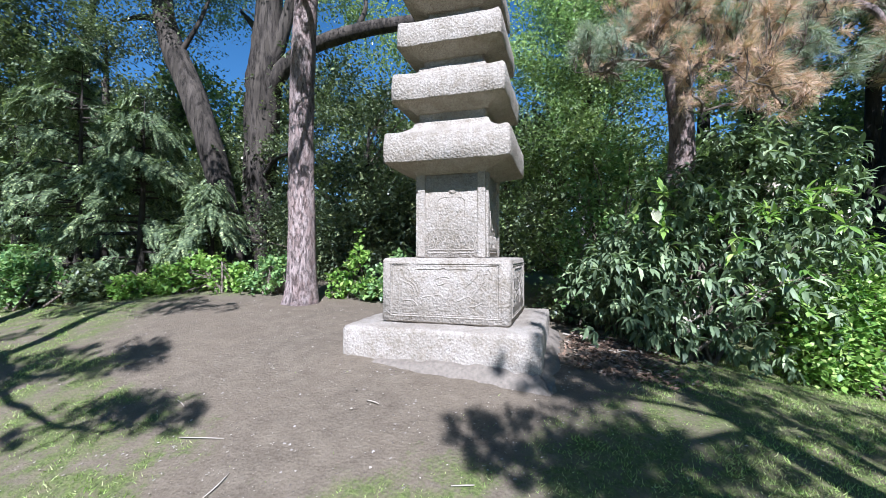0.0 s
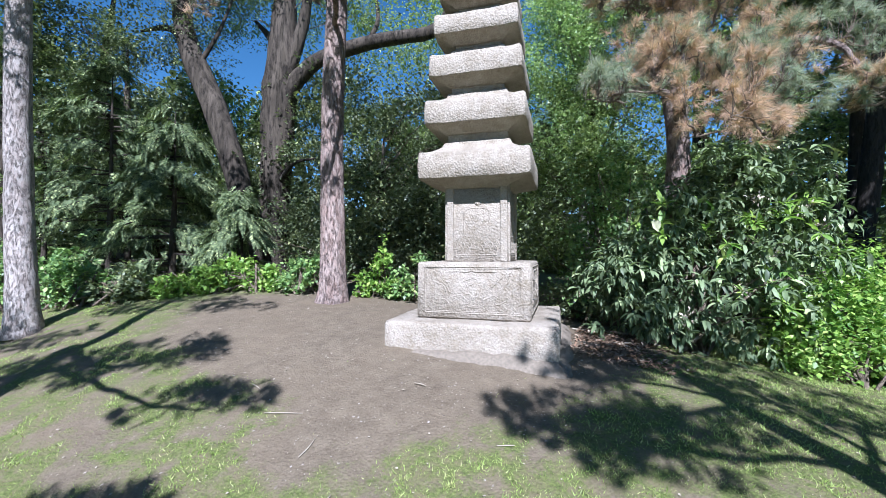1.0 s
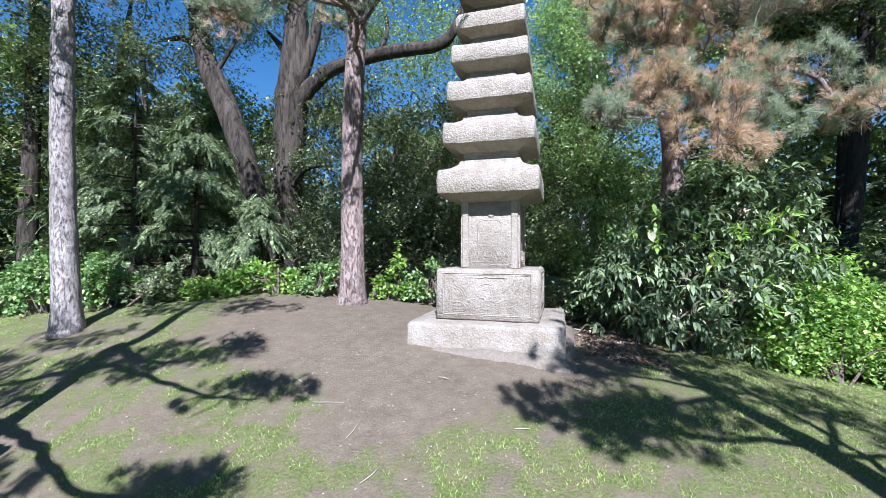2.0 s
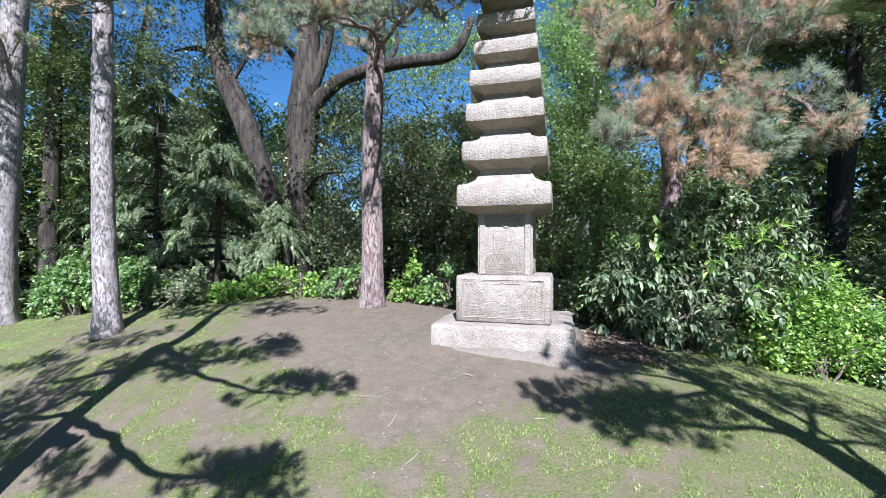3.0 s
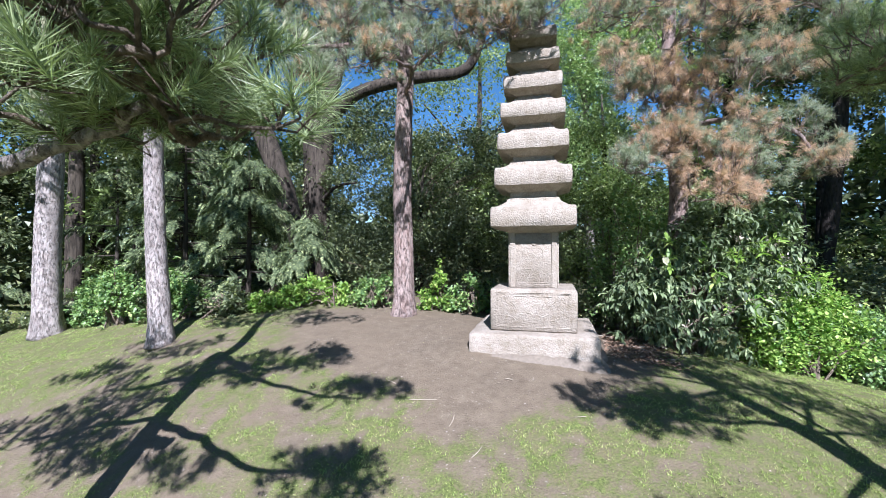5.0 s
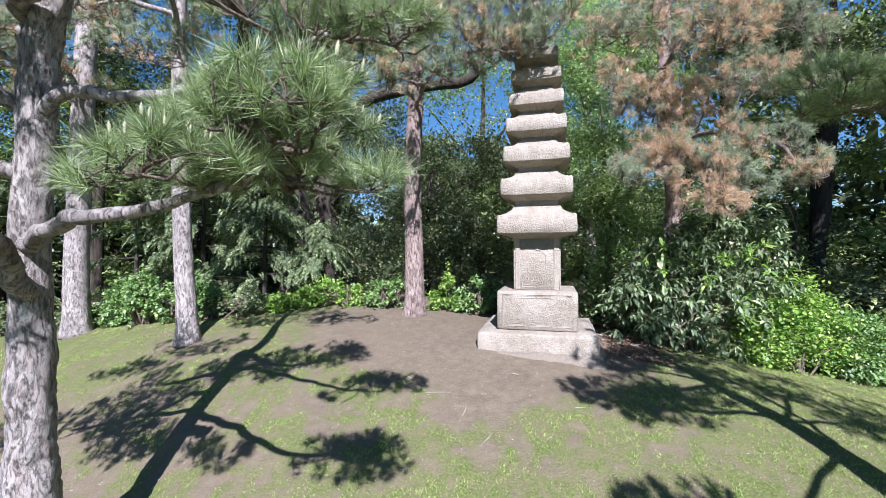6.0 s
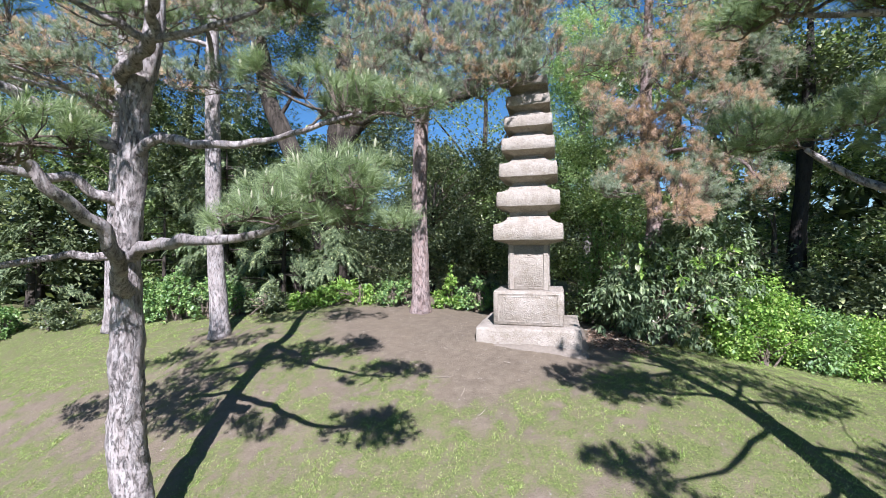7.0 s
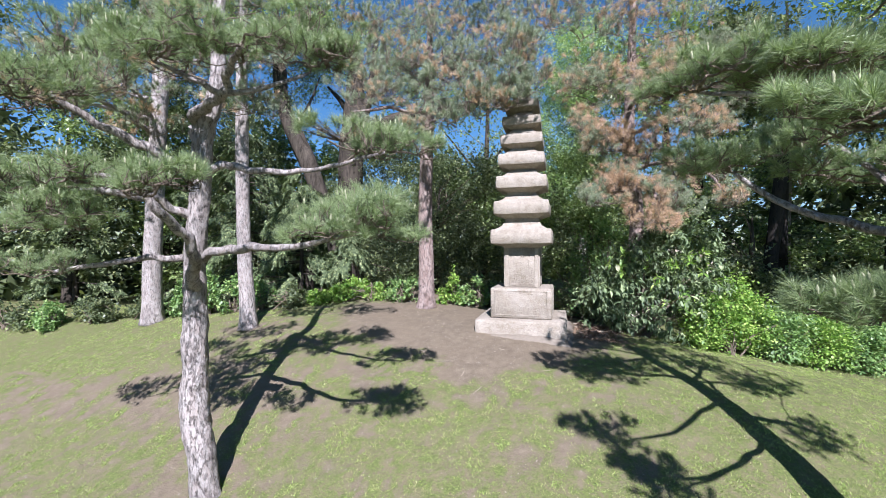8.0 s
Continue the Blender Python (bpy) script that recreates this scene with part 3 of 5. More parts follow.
# ---- pines ----
def pad_tufts(rng, centre, radii, count, lift=0.8):
    """Tuft places and ways in a cushion of a few lumps: domed above and flat below where the shoots rise, looser where they droop."""
    k = rng.integers(0, 9, count)
    if lift > 0.5:
        seat = rng.normal(0, 0.48, (9, 3)) * [1, 1, 0.8]
        a, u = rng.uniform(0, 2 * np.pi, count), np.sqrt(rng.random(count))
        dome = np.stack([0.46 * u * np.cos(a), 0.46 * u * np.sin(a), 0.85 * np.sqrt(1 - 0.9 * u * u) * rng.uniform(0.35, 1, count) - 0.3], -1)
        off = seat[k] + dome
        off[:, :2] *= np.minimum(1, 1.15 / (np.linalg.norm(off[:, :2], axis=1, keepdims=True) + 1e-6))
        way = np.concatenate([1.9 * dome[:, :2] + 0.35 * off[:, :2], np.full((count, 1), 0.95 * lift)], 1) + rng.normal(0, 0.34, off.shape)
    else:
        lumps = rng.normal(0, 0.5, (9, 3)) * [1, 1, 0.7]
        d = rng.normal(0, 1, (count, 3))
        d /= np.linalg.norm(d, axis=1, keepdims=True)
        off = lumps[k] + d * rng.uniform(0.15, 0.55, (count, 1))
        off *= np.minimum(1, 1.15 / (np.linalg.norm(off, axis=1, keepdims=True) + 1e-6))
        way = 0.55 * off + 0.35 * d + np.array([0, 0, lift]) + rng.normal(0, 0.36, off.shape)
    return np.array(centre) + off * np.array(radii), way


def crooked(rng, a, b, r0, r1, bend, sides):
    """Bent twigs of four pieces each from a to b."""
    size = np.linalg.norm(b - a, axis=1, keepdims=True) * bend
    m = (a + b) / 2 + rng.normal(0, 1, a.shape) * size
    q, s = (a + m) / 2 + rng.normal(0, 0.6, a.shape) * size, (m + b) / 2 + rng.normal(0, 0.6, a.shape) * size
    rm = (r0 + r1) / 2
    return [rods(a, q, m, r0, rm, sides), rods(m, s, b, rm, r1, sides)]


def nearest(points, nodes):
    return nodes[np.argmin(((points[:, None] - nodes[None]) ** 2).sum(-1), 1)]


def twig_net(rng, anchor, centre, radii, tips):
    """Crooked branchlets that fork again and again from a limb's end out to the tufts."""
    anchor, centre = np.array(anchor, float), np.array(centre, float)
    low = centre - np.array([0, 0, 0.95 * radii[2]])

    def forks(count, share):
        p = tips[rng.choice(len(tips), count, replace=False)]
        return low + (p - low) * share * np.array([1, 1, 0.5]) + rng.normal(0, 0.02, p.shape)

    first = forks(max(4, len(tips) // 16), 0.7)
    first = first[np.argsort(np.linalg.norm(first - anchor, axis=1))]
    roots = [anchor]
    for k in range(1, len(first)):
        roots.append(nearest(first[k : k + 1], np.vstack([anchor[None], first[:k]]))[0])
    second = forks(max(6, len(tips) // 6), 0.92)
    pieces = crooked(rng, np.array(roots), first, 0.010, 0.007, 0.075, 6)
    pieces += crooked(rng, nearest(second, first), second, 0.0058, 0.004, 0.11, 5)
    near = nearest(tips, second)
    pieces.append(rods(near, (near + tips) / 2 + rng.normal(0, 0.018, tips.shape), tips, 0.0034, 0.0026, 3))
    return joined(pieces)


def pine(label, trunk, limbs, pads, bark_mat, seed, needle=None, group="", flare=0.25, reach=0.105, needles=64, shoots=0.6, sides=20, rough=0.035, thick=1.45, lift=0.85, width=0.004):
    """A pine: trunk rows (x, y, z, radius); limbs of such rows; pads of (anchor, centre, radii, tufts, withered share)."""
    rng = np.random.default_rng(seed)
    needle = needle or NEEDLE
    base = trunk[0]
    tree = thing("pine_tree", label, "tree", group, at=(base[0], base[1], base[2]))
    shift = -np.array(base[:3])
    t = np.array(trunk, float)
    v, q, c = tube(t[:, :3], t[:, 3], sides, 9, rough, rng, flare)
    build("trunk", v + shift, [q, c], bark_mat, tree, smooth=True)
    for rows in limbs:
        r = spline(rows, 3)
        r[1:-1, :3] += rng.normal(0, 0.30, (len(r) - 2, 3)) * r[1:-1, 3:]
        v, q, c = tube(r[:, :3], 0.84 * r[:, 3], 10, 3, 0.07, rng)
        build("limb", v + shift, [q, c], bark_mat, tree, smooth=True)
    shoot_places, shoot_ways = [], []
    for anchor, centre, radii, count, withered in pads:
        count = int(count * thick)
        places, ways = pad_tufts(rng, centre, radii, count, lift)
        v, f = twig_net(rng, anchor, centre, radii, places)
        build("twig_work", v + shift, f, BARK_TWIG, tree)["kind"] = "stuff"
        brown = rng.random(count) < withered
        if withered:
            side = np.sin(places[:, 0] * 4.1 + places[:, 2] * 5.3 + 1.0)
            brown = rng.random(count) < np.clip(withered + 0.45 * side, 0, 1)
        for m, mat, lab in ((~brown, needle, ""), (brown, NEEDLE_BROWN, "withered brown needles")):
            if m.sum() > 0:
                v, f = many_tufts(rng, places[m], ways[m], needles, reach, width)
                build("needle_pad", v + shift, f, mat, tree, lab)["kind"] = "stuff"
        pick = (rng.random(count) < shoots) & ~brown & (places[:, 2] > centre[2] - 0.1 * radii[2])
        w = ways[pick] / np.linalg.norm(ways[pick], axis=1, keepdims=True)
        shoot_places.append(places[pick] + 0.035 * w)
        shoot_ways.append(np.array([0, 0, 1.0]) + 0.3 * w)
    if shoot_places:
        p, w = np.concatenate(shoot_places), np.concatenate(shoot_ways)
        if len(p):
            v, f = candles(rng, p, w)
            build("shoot_growth", v + shift, f, SHOOT, tree, "pale upright new shoots")["kind"] = "stuff"
    return tree


def gz(x, y, d=0.04):
    return float(ground_z(np.float64(x), np.float64(y))) - d


# the pine that stands nearest to the path
pine(
    "crooked grey pine with tiered needle pads on a grassy slope",
    [(-2.86, -3.93, gz(-2.86, -3.93), 0.128), (-2.90, -3.95, -0.5, 0.132), (-2.96, -3.96, -0.2, 0.142), (-2.98, -3.96, 0.1, 0.140), (-2.95, -3.97, 0.35, 0.118), (-2.96, -3.97, 0.6, 0.12), (-2.95, -3.97, 1.0, 0.108), (-2.94, -3.98, 1.5, 0.100), (-2.89, -3.98, 2.0, 0.097), (-2.86, -3.98, 2.4, 0.100), (-2.82, -3.98, 2.75, 0.092), (-2.70, -3.98, 3.05, 0.078), (-2.66, -3.95, 3.4, 0.07), (-2.72, -3.9, 3.9, 0.06), (-2.7, -3.85, 4.5, 0.035)],
    [
        [(-2.88, -4.02, 1.20, 0.075), (-2.66, -4.22, 1.42, 0.062), (-2.47, -4.42, 1.57, 0.055), (-2.42, -4.72, 1.84, 0.046), (-2.42, -4.98, 2.06, 0.036), (-2.7, -5.06, 2.15, 0.024)],
        [(-2.90, -4.03, 1.50, 0.055), (-2.35, -4.25, 1.56, 0.050), (-1.9, -4.45, 1.58, 0.044), (-1.57, -4.58, 1.59, 0.036), (-1.2, -4.62, 1.62, 0.027), (-0.95, -4.62, 1.66, 0.022), (-0.76, -4.62, 1.71, 0.018), (-0.6, -4.58, 1.80, 0.012)],
        [(-2.95, -4.0, 1.50, 0.045), (-3.35, -4.1, 1.50, 0.038), (-3.8, -4.25, 1.45, 0.032), (-4.3, -4.4, 1.36, 0.022)],
        [(-2.94, -4.02, 1.92, 0.055), (-3.06, -4.25, 2.05, 0.045), (-3.15, -4.52, 2.08, 0.04), (-3.3, -4.95, 2.08, 0.026)],
        [(-2.86, -3.99, 2.28, 0.055), (-2.62, -3.97, 2.42, 0.048), (-2.3, -3.98, 2.37, 0.040), (-1.92, -4.01, 2.31, 0.034), (-1.5, -4.1, 2.29, 0.028), (-1.1, -4.2, 2.31, 0.021), (-0.7, -4.25, 2.36, 0.012)],
        [(-2.9, -4.0, 2.32, 0.06), (-3.1, -4.35, 2.55, 0.05), (-3.25, -4.65, 2.68, 0.042), (-3.4, -4.95, 2.88, 0.03)],
        [(-2.88, -3.97, 2.68, 0.078), (-2.90, -4.01, 2.87, 0.074), (-2.6, -4.17, 2.93, 0.058), (-2.19, -4.37, 2.95, 0.047), (-2.0, -4.5, 3.08, 0.036), (-1.75, -4.65, 3.18, 0.024)],
        [(-2.21, -4.36, 2.95, 0.034), (-2.35, -4.55, 3.03, 0.026), (-2.55, -4.72, 3.13, 0.015)],
        [(-2.17, -4.37, 2.95, 0.034), (-1.8, -4.36, 2.96, 0.026), (-1.4, -4.3, 3.05, 0.015)],
    ],
    [
        ((-0.95, -4.62, 1.66), (-0.68, -4.70, 1.87), (0.52, 0.29, 0.18), 112, 0.0),
        ((-0.95, -4.62, 1.66), (-0.74, -4.70, 1.73), (0.44, 0.26, 0.08), 55, 0.0),
        ((-1.1, -4.2, 2.31), (-0.84, -4.28, 2.46), (0.56, 0.36, 0.16), 105, 0.0),
        ((-2.7, -5.06, 2.15), (-3.0, -5.1, 2.16), (0.6, 0.30, 0.16), 82, 0.0),
        ((-4.3, -4.4, 1.36), (-4.6, -4.5, 1.45), (0.75, 0.37, 0.17), 92, 0.0),
        ((-3.3, -4.95, 2.08), (-3.75, -5.0, 2.2), (0.6, 0.33, 0.13), 73, 0.0),
        ((-3.4, -4.95, 2.88), (-3.3, -5.05, 2.96), (0.68, 0.41, 0.28), 138, 0.02),
        ((-1.75, -4.65, 3.18), (-1.85, -4.68, 3.30), (0.5, 0.36, 0.16), 110, 0.0),
        ((-2.55, -4.72, 3.13), (-2.55, -4.72, 3.26), (0.5, 0.36, 0.16), 100, 0.0),
        ((-2.72, -3.9, 3.9), (-3.2, -3.7, 3.75), (0.75, 0.44, 0.22), 82, 0.0),
        ((-2.7, -3.85, 4.5), (-2.6, -3.8, 4.5), (0.8, 0.52, 0.3), 82, 0.0),
        ((-2.72, -3.9, 3.9), (-2.0, -3.6, 3.9), (0.7, 0.44, 0.22), 73, 0.0),
        ((-2.42, -4.98, 2.06), (-2.01, -5.22, 2.05), (0.36, 0.22, 0.14), 55, 0.0),
        ((-3.3, -4.95, 2.08), (-3.13, -5.08, 1.9), (0.6, 0.31, 0.17), 92, 0.0),
        ((-3.4, -4.95, 2.88), (-4.15, -4.85, 3.1), (0.6, 0.37, 0.2), 82, 0.0),
        ((-2.8, -3.95, 3.3), (-3.6, -4.5, 3.55), (0.65, 0.37, 0.22), 82, 0.0),
        ((-1.4, -4.3, 3.05), (-1.3, -4.3, 3.24), (0.5, 0.36, 0.16), 90, 0.0),
    ],
    BARK_GREY, 21, group="garden pines", flare=0.18, reach=0.092, needles=92, width=0.0022, rough=0.06, thick=1.85, shoots=0.42,
)

# the pine across the lawn, whose boughs reach in
pine(
    "leaning grey pine with broad dark needle boughs",
    [(3.10, -3.68, gz(3.10, -3.68), 0.17), (3.13, -3.70, -0.4, 0.165), (3.2, -3.74, 0.4, 0.155), (3.24, -3.80, 1.2, 0.14), (3.22, -3.90, 2.0, 0.12), (3.12, -4.0, 2.7, 0.10), (3.0, -4.1, 3.3, 0.075), (2.95, -4.15, 4.0, 0.05), (2.95, -4.2, 4.5, 0.03)],
    [
        [(3.25, -3.80, 1.42, 0.055), (3.14, -3.62, 1.58, 0.048), (3.04, -3.46, 1.69, 0.043), (2.78, -3.05, 1.84, 0.039), (2.57, -2.76, 2.02, 0.033), (2.3, -2.62, 2.3, 0.023)],
        [(3.22, -3.88, 1.85, 0.047), (3.25, -3.55, 1.9, 0.039), (3.12, -3.2, 2.1, 0.031), (2.95, -2.95, 2.45, 0.022)],
        [(3.13, -3.98, 2.48, 0.045), (2.85, -4.08, 2.60, 0.036), (2.5, -4.14, 2.55, 0.029), (2.15, -4.2, 2.59, 0.024), (1.85, -4.22, 2.56, 0.019), (1.55, -4.18, 2.62, 0.013)],
        [(3.22, -3.90, 1.92, 0.042), (2.95, -4.4, 2.0, 0.034), (2.6, -4.9, 1.98, 0.026), (2.2, -5.2, 2.03, 0.016)],
        [(3.0, -4.1, 3.3, 0.036), (2.6, -4.2, 3.5, 0.027), (2.1, -4.3, 3.58, 0.016)],
        [(3.24, -3.8, 1.1, 0.039), (3.0, -4.3, 1.18, 0.033), (2.6, -4.75, 1.2, 0.025), (2.2, -4.95, 1.24, 0.016)], [(3.0, -4.3, 1.18, 0.031), (2.8, -5.0, 1.5, 0.023), (2.5, -5.5, 1.68, 0.016)],
        [(3.24, -3.85, 1.5, 0.047), (3.75, -4.0, 1.7, 0.037), (4.1, -4.3, 1.85, 0.023)],
        [(3.02, -4.08, 3.2, 0.039), (2.6, -4.6, 3.4, 0.031), (2.1, -5.0, 3.55, 0.020)], [(3.12, -4.0, 2.5, 0.039), (3.45, -4.1, 2.62, 0.031), (3.8, -4.1, 2.7, 0.020)], [(3.16, -3.95, 2.4, 0.039), (3.5, -3.65, 2.65, 0.031), (3.75, -3.5, 2.82, 0.020)],
        [(3.08, -4.05, 2.9, 0.039), (3.0, -3.85, 3.15, 0.030), (2.9, -3.6, 3.35, 0.020)],
    ],
    [
        ((2.3, -2.62, 2.3), (2.16, -2.6, 2.5), (0.52, 0.55, 0.17), 130, 0.0),
        ((2.95, -2.95, 2.45), (2.85, -2.8, 2.6), (0.5, 0.5, 0.16), 100, 0.0),
        ((2.95, -2.95, 2.45), (3.1, -3.0, 2.28), (0.5, 0.42, 0.16), 90, 0.0),
        ((1.55, -4.18, 2.62), (1.56, -4.18, 2.74), (0.32, 0.36, 0.13), 85, 0.0),
        ((1.85, -4.22, 2.56), (2.00, -4.24, 2.71), (0.36, 0.36, 0.14), 100, 0.0),
        ((2.5, -4.14, 2.55), (2.48, -4.2, 2.71), (0.42, 0.36, 0.14), 100, 0.0),
        ((2.2, -5.2, 2.03), (2.02, -5.27, 2.16), (0.40, 0.28, 0.12), 90, 0.0),
        ((2.1, -4.3, 3.58), (2.0, -4.22, 3.66), (0.30, 0.26, 0.12), 55, 0.0),
        ((2.6, -4.2, 3.5), (2.35, -4.22, 3.70), (0.42, 0.30, 0.15), 90, 0.0),
        ((2.2, -4.95, 1.24), (2.07, -5.02, 1.33), (0.29, 0.34, 0.12), 120, 0.0),
        ((2.5, -5.5, 1.68), (2.45, -5.6, 1.78), (0.34, 0.3, 0.12), 40, 0.0),
        ((4.1, -4.3, 1.85), (4.1, -4.4, 1.97), (0.5, 0.5, 0.16), 70, 0.0),
        ((3.75, -4.0, 1.7), (4.2, -3.2, 2.25), (0.5, 0.45, 0.15), 60, 0.0),
        ((2.1, -5.0, 3.55), (2.36, -5.10, 3.72), (0.42, 0.34, 0.16), 70, 0.0),
        ((2.6, -4.6, 3.4), (2.85, -5.0, 3.66), (0.38, 0.3, 0.15), 55, 0.0),
        ((3.8, -4.1, 2.7), (4.05, -4.14, 2.83), (0.5, 0.45, 0.18), 80, 0.0),
        ((3.75, -3.5, 2.82), (3.8, -3.45, 2.97), (0.55, 0.5, 0.18), 80, 0.0),
        ((2.95, -4.15, 4.4), (2.95, -4.3, 4.6), (0.75, 0.7, 0.28), 90, 0.0),
        ((2.9, -3.6, 3.35), (3.35, -2.9, 3.3), (0.6, 0.55, 0.18), 70, 0.0),
    ],
    BARK_GREY, 22, group="garden pines", flare=0.18, reach=0.10, needles=92, width=0.0025, rough=0.05, thick=1.6, shoots=0.45,
)

# the reddish pine beside the pagoda
pine(
    "tall straight reddish pine trunk beside bare soil",
    [(-1.98, 0.55, gz(-1.98, 0.55), 0.165), (-1.975, 0.55, 0.9, 0.155), (-1.985, 0.55, 1.5, 0.146), (-1.995, 0.55, 2.1, 0.140), (-1.985, 0.55, 2.8, 0.135), (-1.965, 0.55, 3.4, 0.130), (-1.93, 0.56, 4.2, 0.12), (-1.9, 0.58, 5.2, 0.08), (-1.9, 0.6, 6.5, 0.05)],
    [
        [(-1.95, 0.55, 3.75, 0.045), (-1.7, 0.1, 3.85, 0.036), (-1.5, -0.5, 3.68, 0.03), (-1.4, -1.2, 3.45, 0.02)],
        [(-1.93, 0.55, 4.1, 0.045), (-1.3, 0.1, 4.2, 0.036), (-0.8, -0.4, 4.1, 0.028), (-0.4, -0.5, 4.0, 0.018)],
        [(-1.93, 0.55, 4.3, 0.045), (-2.4, -0.2, 4.2, 0.036), (-2.9, -0.8, 4.0, 0.024)],
    ],
    [
        ((-1.4, -1.2, 3.45), (-1.72, -1.4, 3.5), (0.4, 0.45, 0.2), 60, 0.05),
        ((-1.5, -0.5, 3.68), (-1.35, -0.6, 3.8), (0.6, 0.5, 0.25), 90, 0.05),
        ((-0.4, -0.5, 4.0), (-0.35, -0.6, 4.0), (0.55, 0.5, 0.30), 130, 0.04),
        ((-0.4, -0.5, 4.0), (0.05, -0.55, 4.25), (0.45, 0.4, 0.34), 120, 0.05),
        ((-0.4, -0.5, 4.0), (0.05, -0.5, 4.85), (0.5, 0.4, 0.36), 110, 0.05),
        ((-0.8, -0.4, 4.1), (-0.8, -0.7, 4.3), (0.7, 0.55, 0.3), 110, 0.05),
        ((-2.9, -0.8, 4.0), (-2.6, -0.9, 3.75), (0.65, 0.6, 0.25), 90, 0.05),
        ((-2.4, -0.2, 4.2), (-2.3, -0.4, 4.4), (0.8, 0.6, 0.3), 90, 0.05),
        ((-1.93, 0.56, 4.6), (-1.5, 0.1, 4.9), (1.0, 0.8, 0.4), 130, 0.05),
        ((-1.93, 0.56, 4.6), (-0.6, -0.4, 4.9), (0.7, 0.6, 0.35), 110, 0.04),
        ((-1.9, 0.58, 5.2), (-2.6, 0.2, 5.3), (1.0, 0.8, 0.4), 130, 0.05),
        ((-1.9, 0.58, 5.2), (-1.1, 0.1, 5.6), (1.1, 0.8, 0.45), 140, 0.1),
        ((-1.9, 0.58, 5.2), (-0.1, 0.2, 5.5), (0.9, 0.7, 0.4), 110, 0.06),
        ((-1.93, 0.56, 4.6), (-2.9, 0.2, 4.7), (0.9, 0.7, 0.4), 110, 0.05),
        ((-1.9, 0.58, 5.2), (-1.9, -0.2, 5.0), (0.9, 0.7, 0.4), 110, 0.05),
        ((-1.9, 0.6, 6.2), (-0.7, 0.2, 6.4), (1.1, 0.8, 0.45), 130, 0.1),
        ((-1.9, 0.6, 6.2), (-3.2, 0.4, 6.2), (1.1, 0.8, 0.45), 130, 0.05),
        ((-1.9, 0.6, 6.2), (0.4, 0.5, 6.3), (0.9, 0.7, 0.4), 100, 0.2),
        ((-1.9, 0.6, 6.2), (-2.0, 0.3, 6.3), (1.3, 0.9, 0.5), 150, 0.05),
    ],
    BARK_RED, 23, NEEDLE_HAZE, group="tall pines", flare=0.35, reach=0.10, needles=72, width=0.0042, shoots=0.2, rough=0.03,
)

# two tall grey pines at the lawn's edge
for k, rows in enumerate((
    [(-5.12, -0.8, gz(-5.12, -0.8), 0.15), (-5.15, -0.8, 0.6, 0.14), (-5.19, -0.8, 1.2, 0.13), (-5.23, -0.8, 2.0, 0.125), (-5.25, -0.8, 2.8, 0.12), (-5.26, -0.8, 3.8, 0.115), (-5.26, -0.8, 5.0, 0.10), (-5.2, -0.8, 6.6, 0.06)],
    [(-8.18, -0.3, gz(-8.18, -0.3), 0.21), (-8.18, -0.3, 0.6, 0.195), (-8.17, -0.3, 1.6, 0.185), (-8.09, -0.3, 2.8, 0.175), (-8.02, -0.3, 4.0, 0.17), (-7.9, -0.3, 5.5, 0.15), (-7.8, -0.3, 7.2, 0.1)],
)):
    x, y = rows[0][:2]
    pine(
        "tall grey pine trunk with flaking bark" if k else "slim pale-grey pine trunk darker at its foot",
        rows,
        ([[(x, y, 4.2, 0.06), (x + 0.3, y - 1.0, 4.4, 0.045), (x + 0.4, y - 1.9, 4.45, 0.02)], [(x, y, 4.5, 0.06), (x - 0.5, y - 1.0, 4.6, 0.045), (x - 0.9, y - 1.8, 4.6, 0.02)]] if k else [])
        + [[(x - 0.1, y, 4.6, 0.05), (x + 0.4, y - 0.6, 4.8, 0.04), (x + 0.7, y - 1.1, 4.8, 0.02)], [(x - 0.1, y, 5.0, 0.05), (x - 0.6, y - 0.4, 5.1, 0.04), (x - 1.1, y - 0.6, 5.0, 0.02)]],
        ([((x + 0.4, y - 1.9, 4.45), (x + 0.9, y - 1.9, 4.5), (0.6, 0.5, 0.22), 90, 0.04), ((x + 0.4, y - 1.9, 4.45), (x, y - 2.0, 4.6), (0.6, 0.5, 0.22), 90, 0.04), ((x - 0.9, y - 1.8, 4.6), (x - 1.0, y - 1.9, 4.7), (0.65, 0.5, 0.22), 90, 0.04), ((x - 0.9, y - 1.8, 4.6), (x - 0.4, y - 1.5, 5.4), (0.7, 0.6, 0.3), 100, 0.04)] if k else [])
        + [((x + 0.7, y - 1.1, 4.8), (x + 0.8, y - 1.1, 4.8), (0.9, 0.7, 0.35), 110, 0.08), ((x - 1.1, y - 0.6, 5.0), (x - 1.1, y - 0.7, 5.0), (0.9, 0.7, 0.35), 110, 0.08), ((x, y, 5.5), (x, y, 5.7), (1.2, 1.0, 0.5), 130, 0.05), ((x, y, 4.6), (x + 0.3, y - 0.5, 4.2), (0.9, 0.7, 0.35), 100, 0.08), ((x, y, 6.0), (x + 0.9, y, 6.5), (1.2, 0.9, 0.5), 120, 0.05), ((x, y, 6.0), (x - 0.9, y, 6.4), (1.2, 0.9, 0.5), 120, 0.05)],
        BARK_GREY, 31 + k, NEEDLE_HAZE, group="tall pines", flare=0.3, needles=56, width=0.0056, reach=0.11, shoots=0.15,
    )

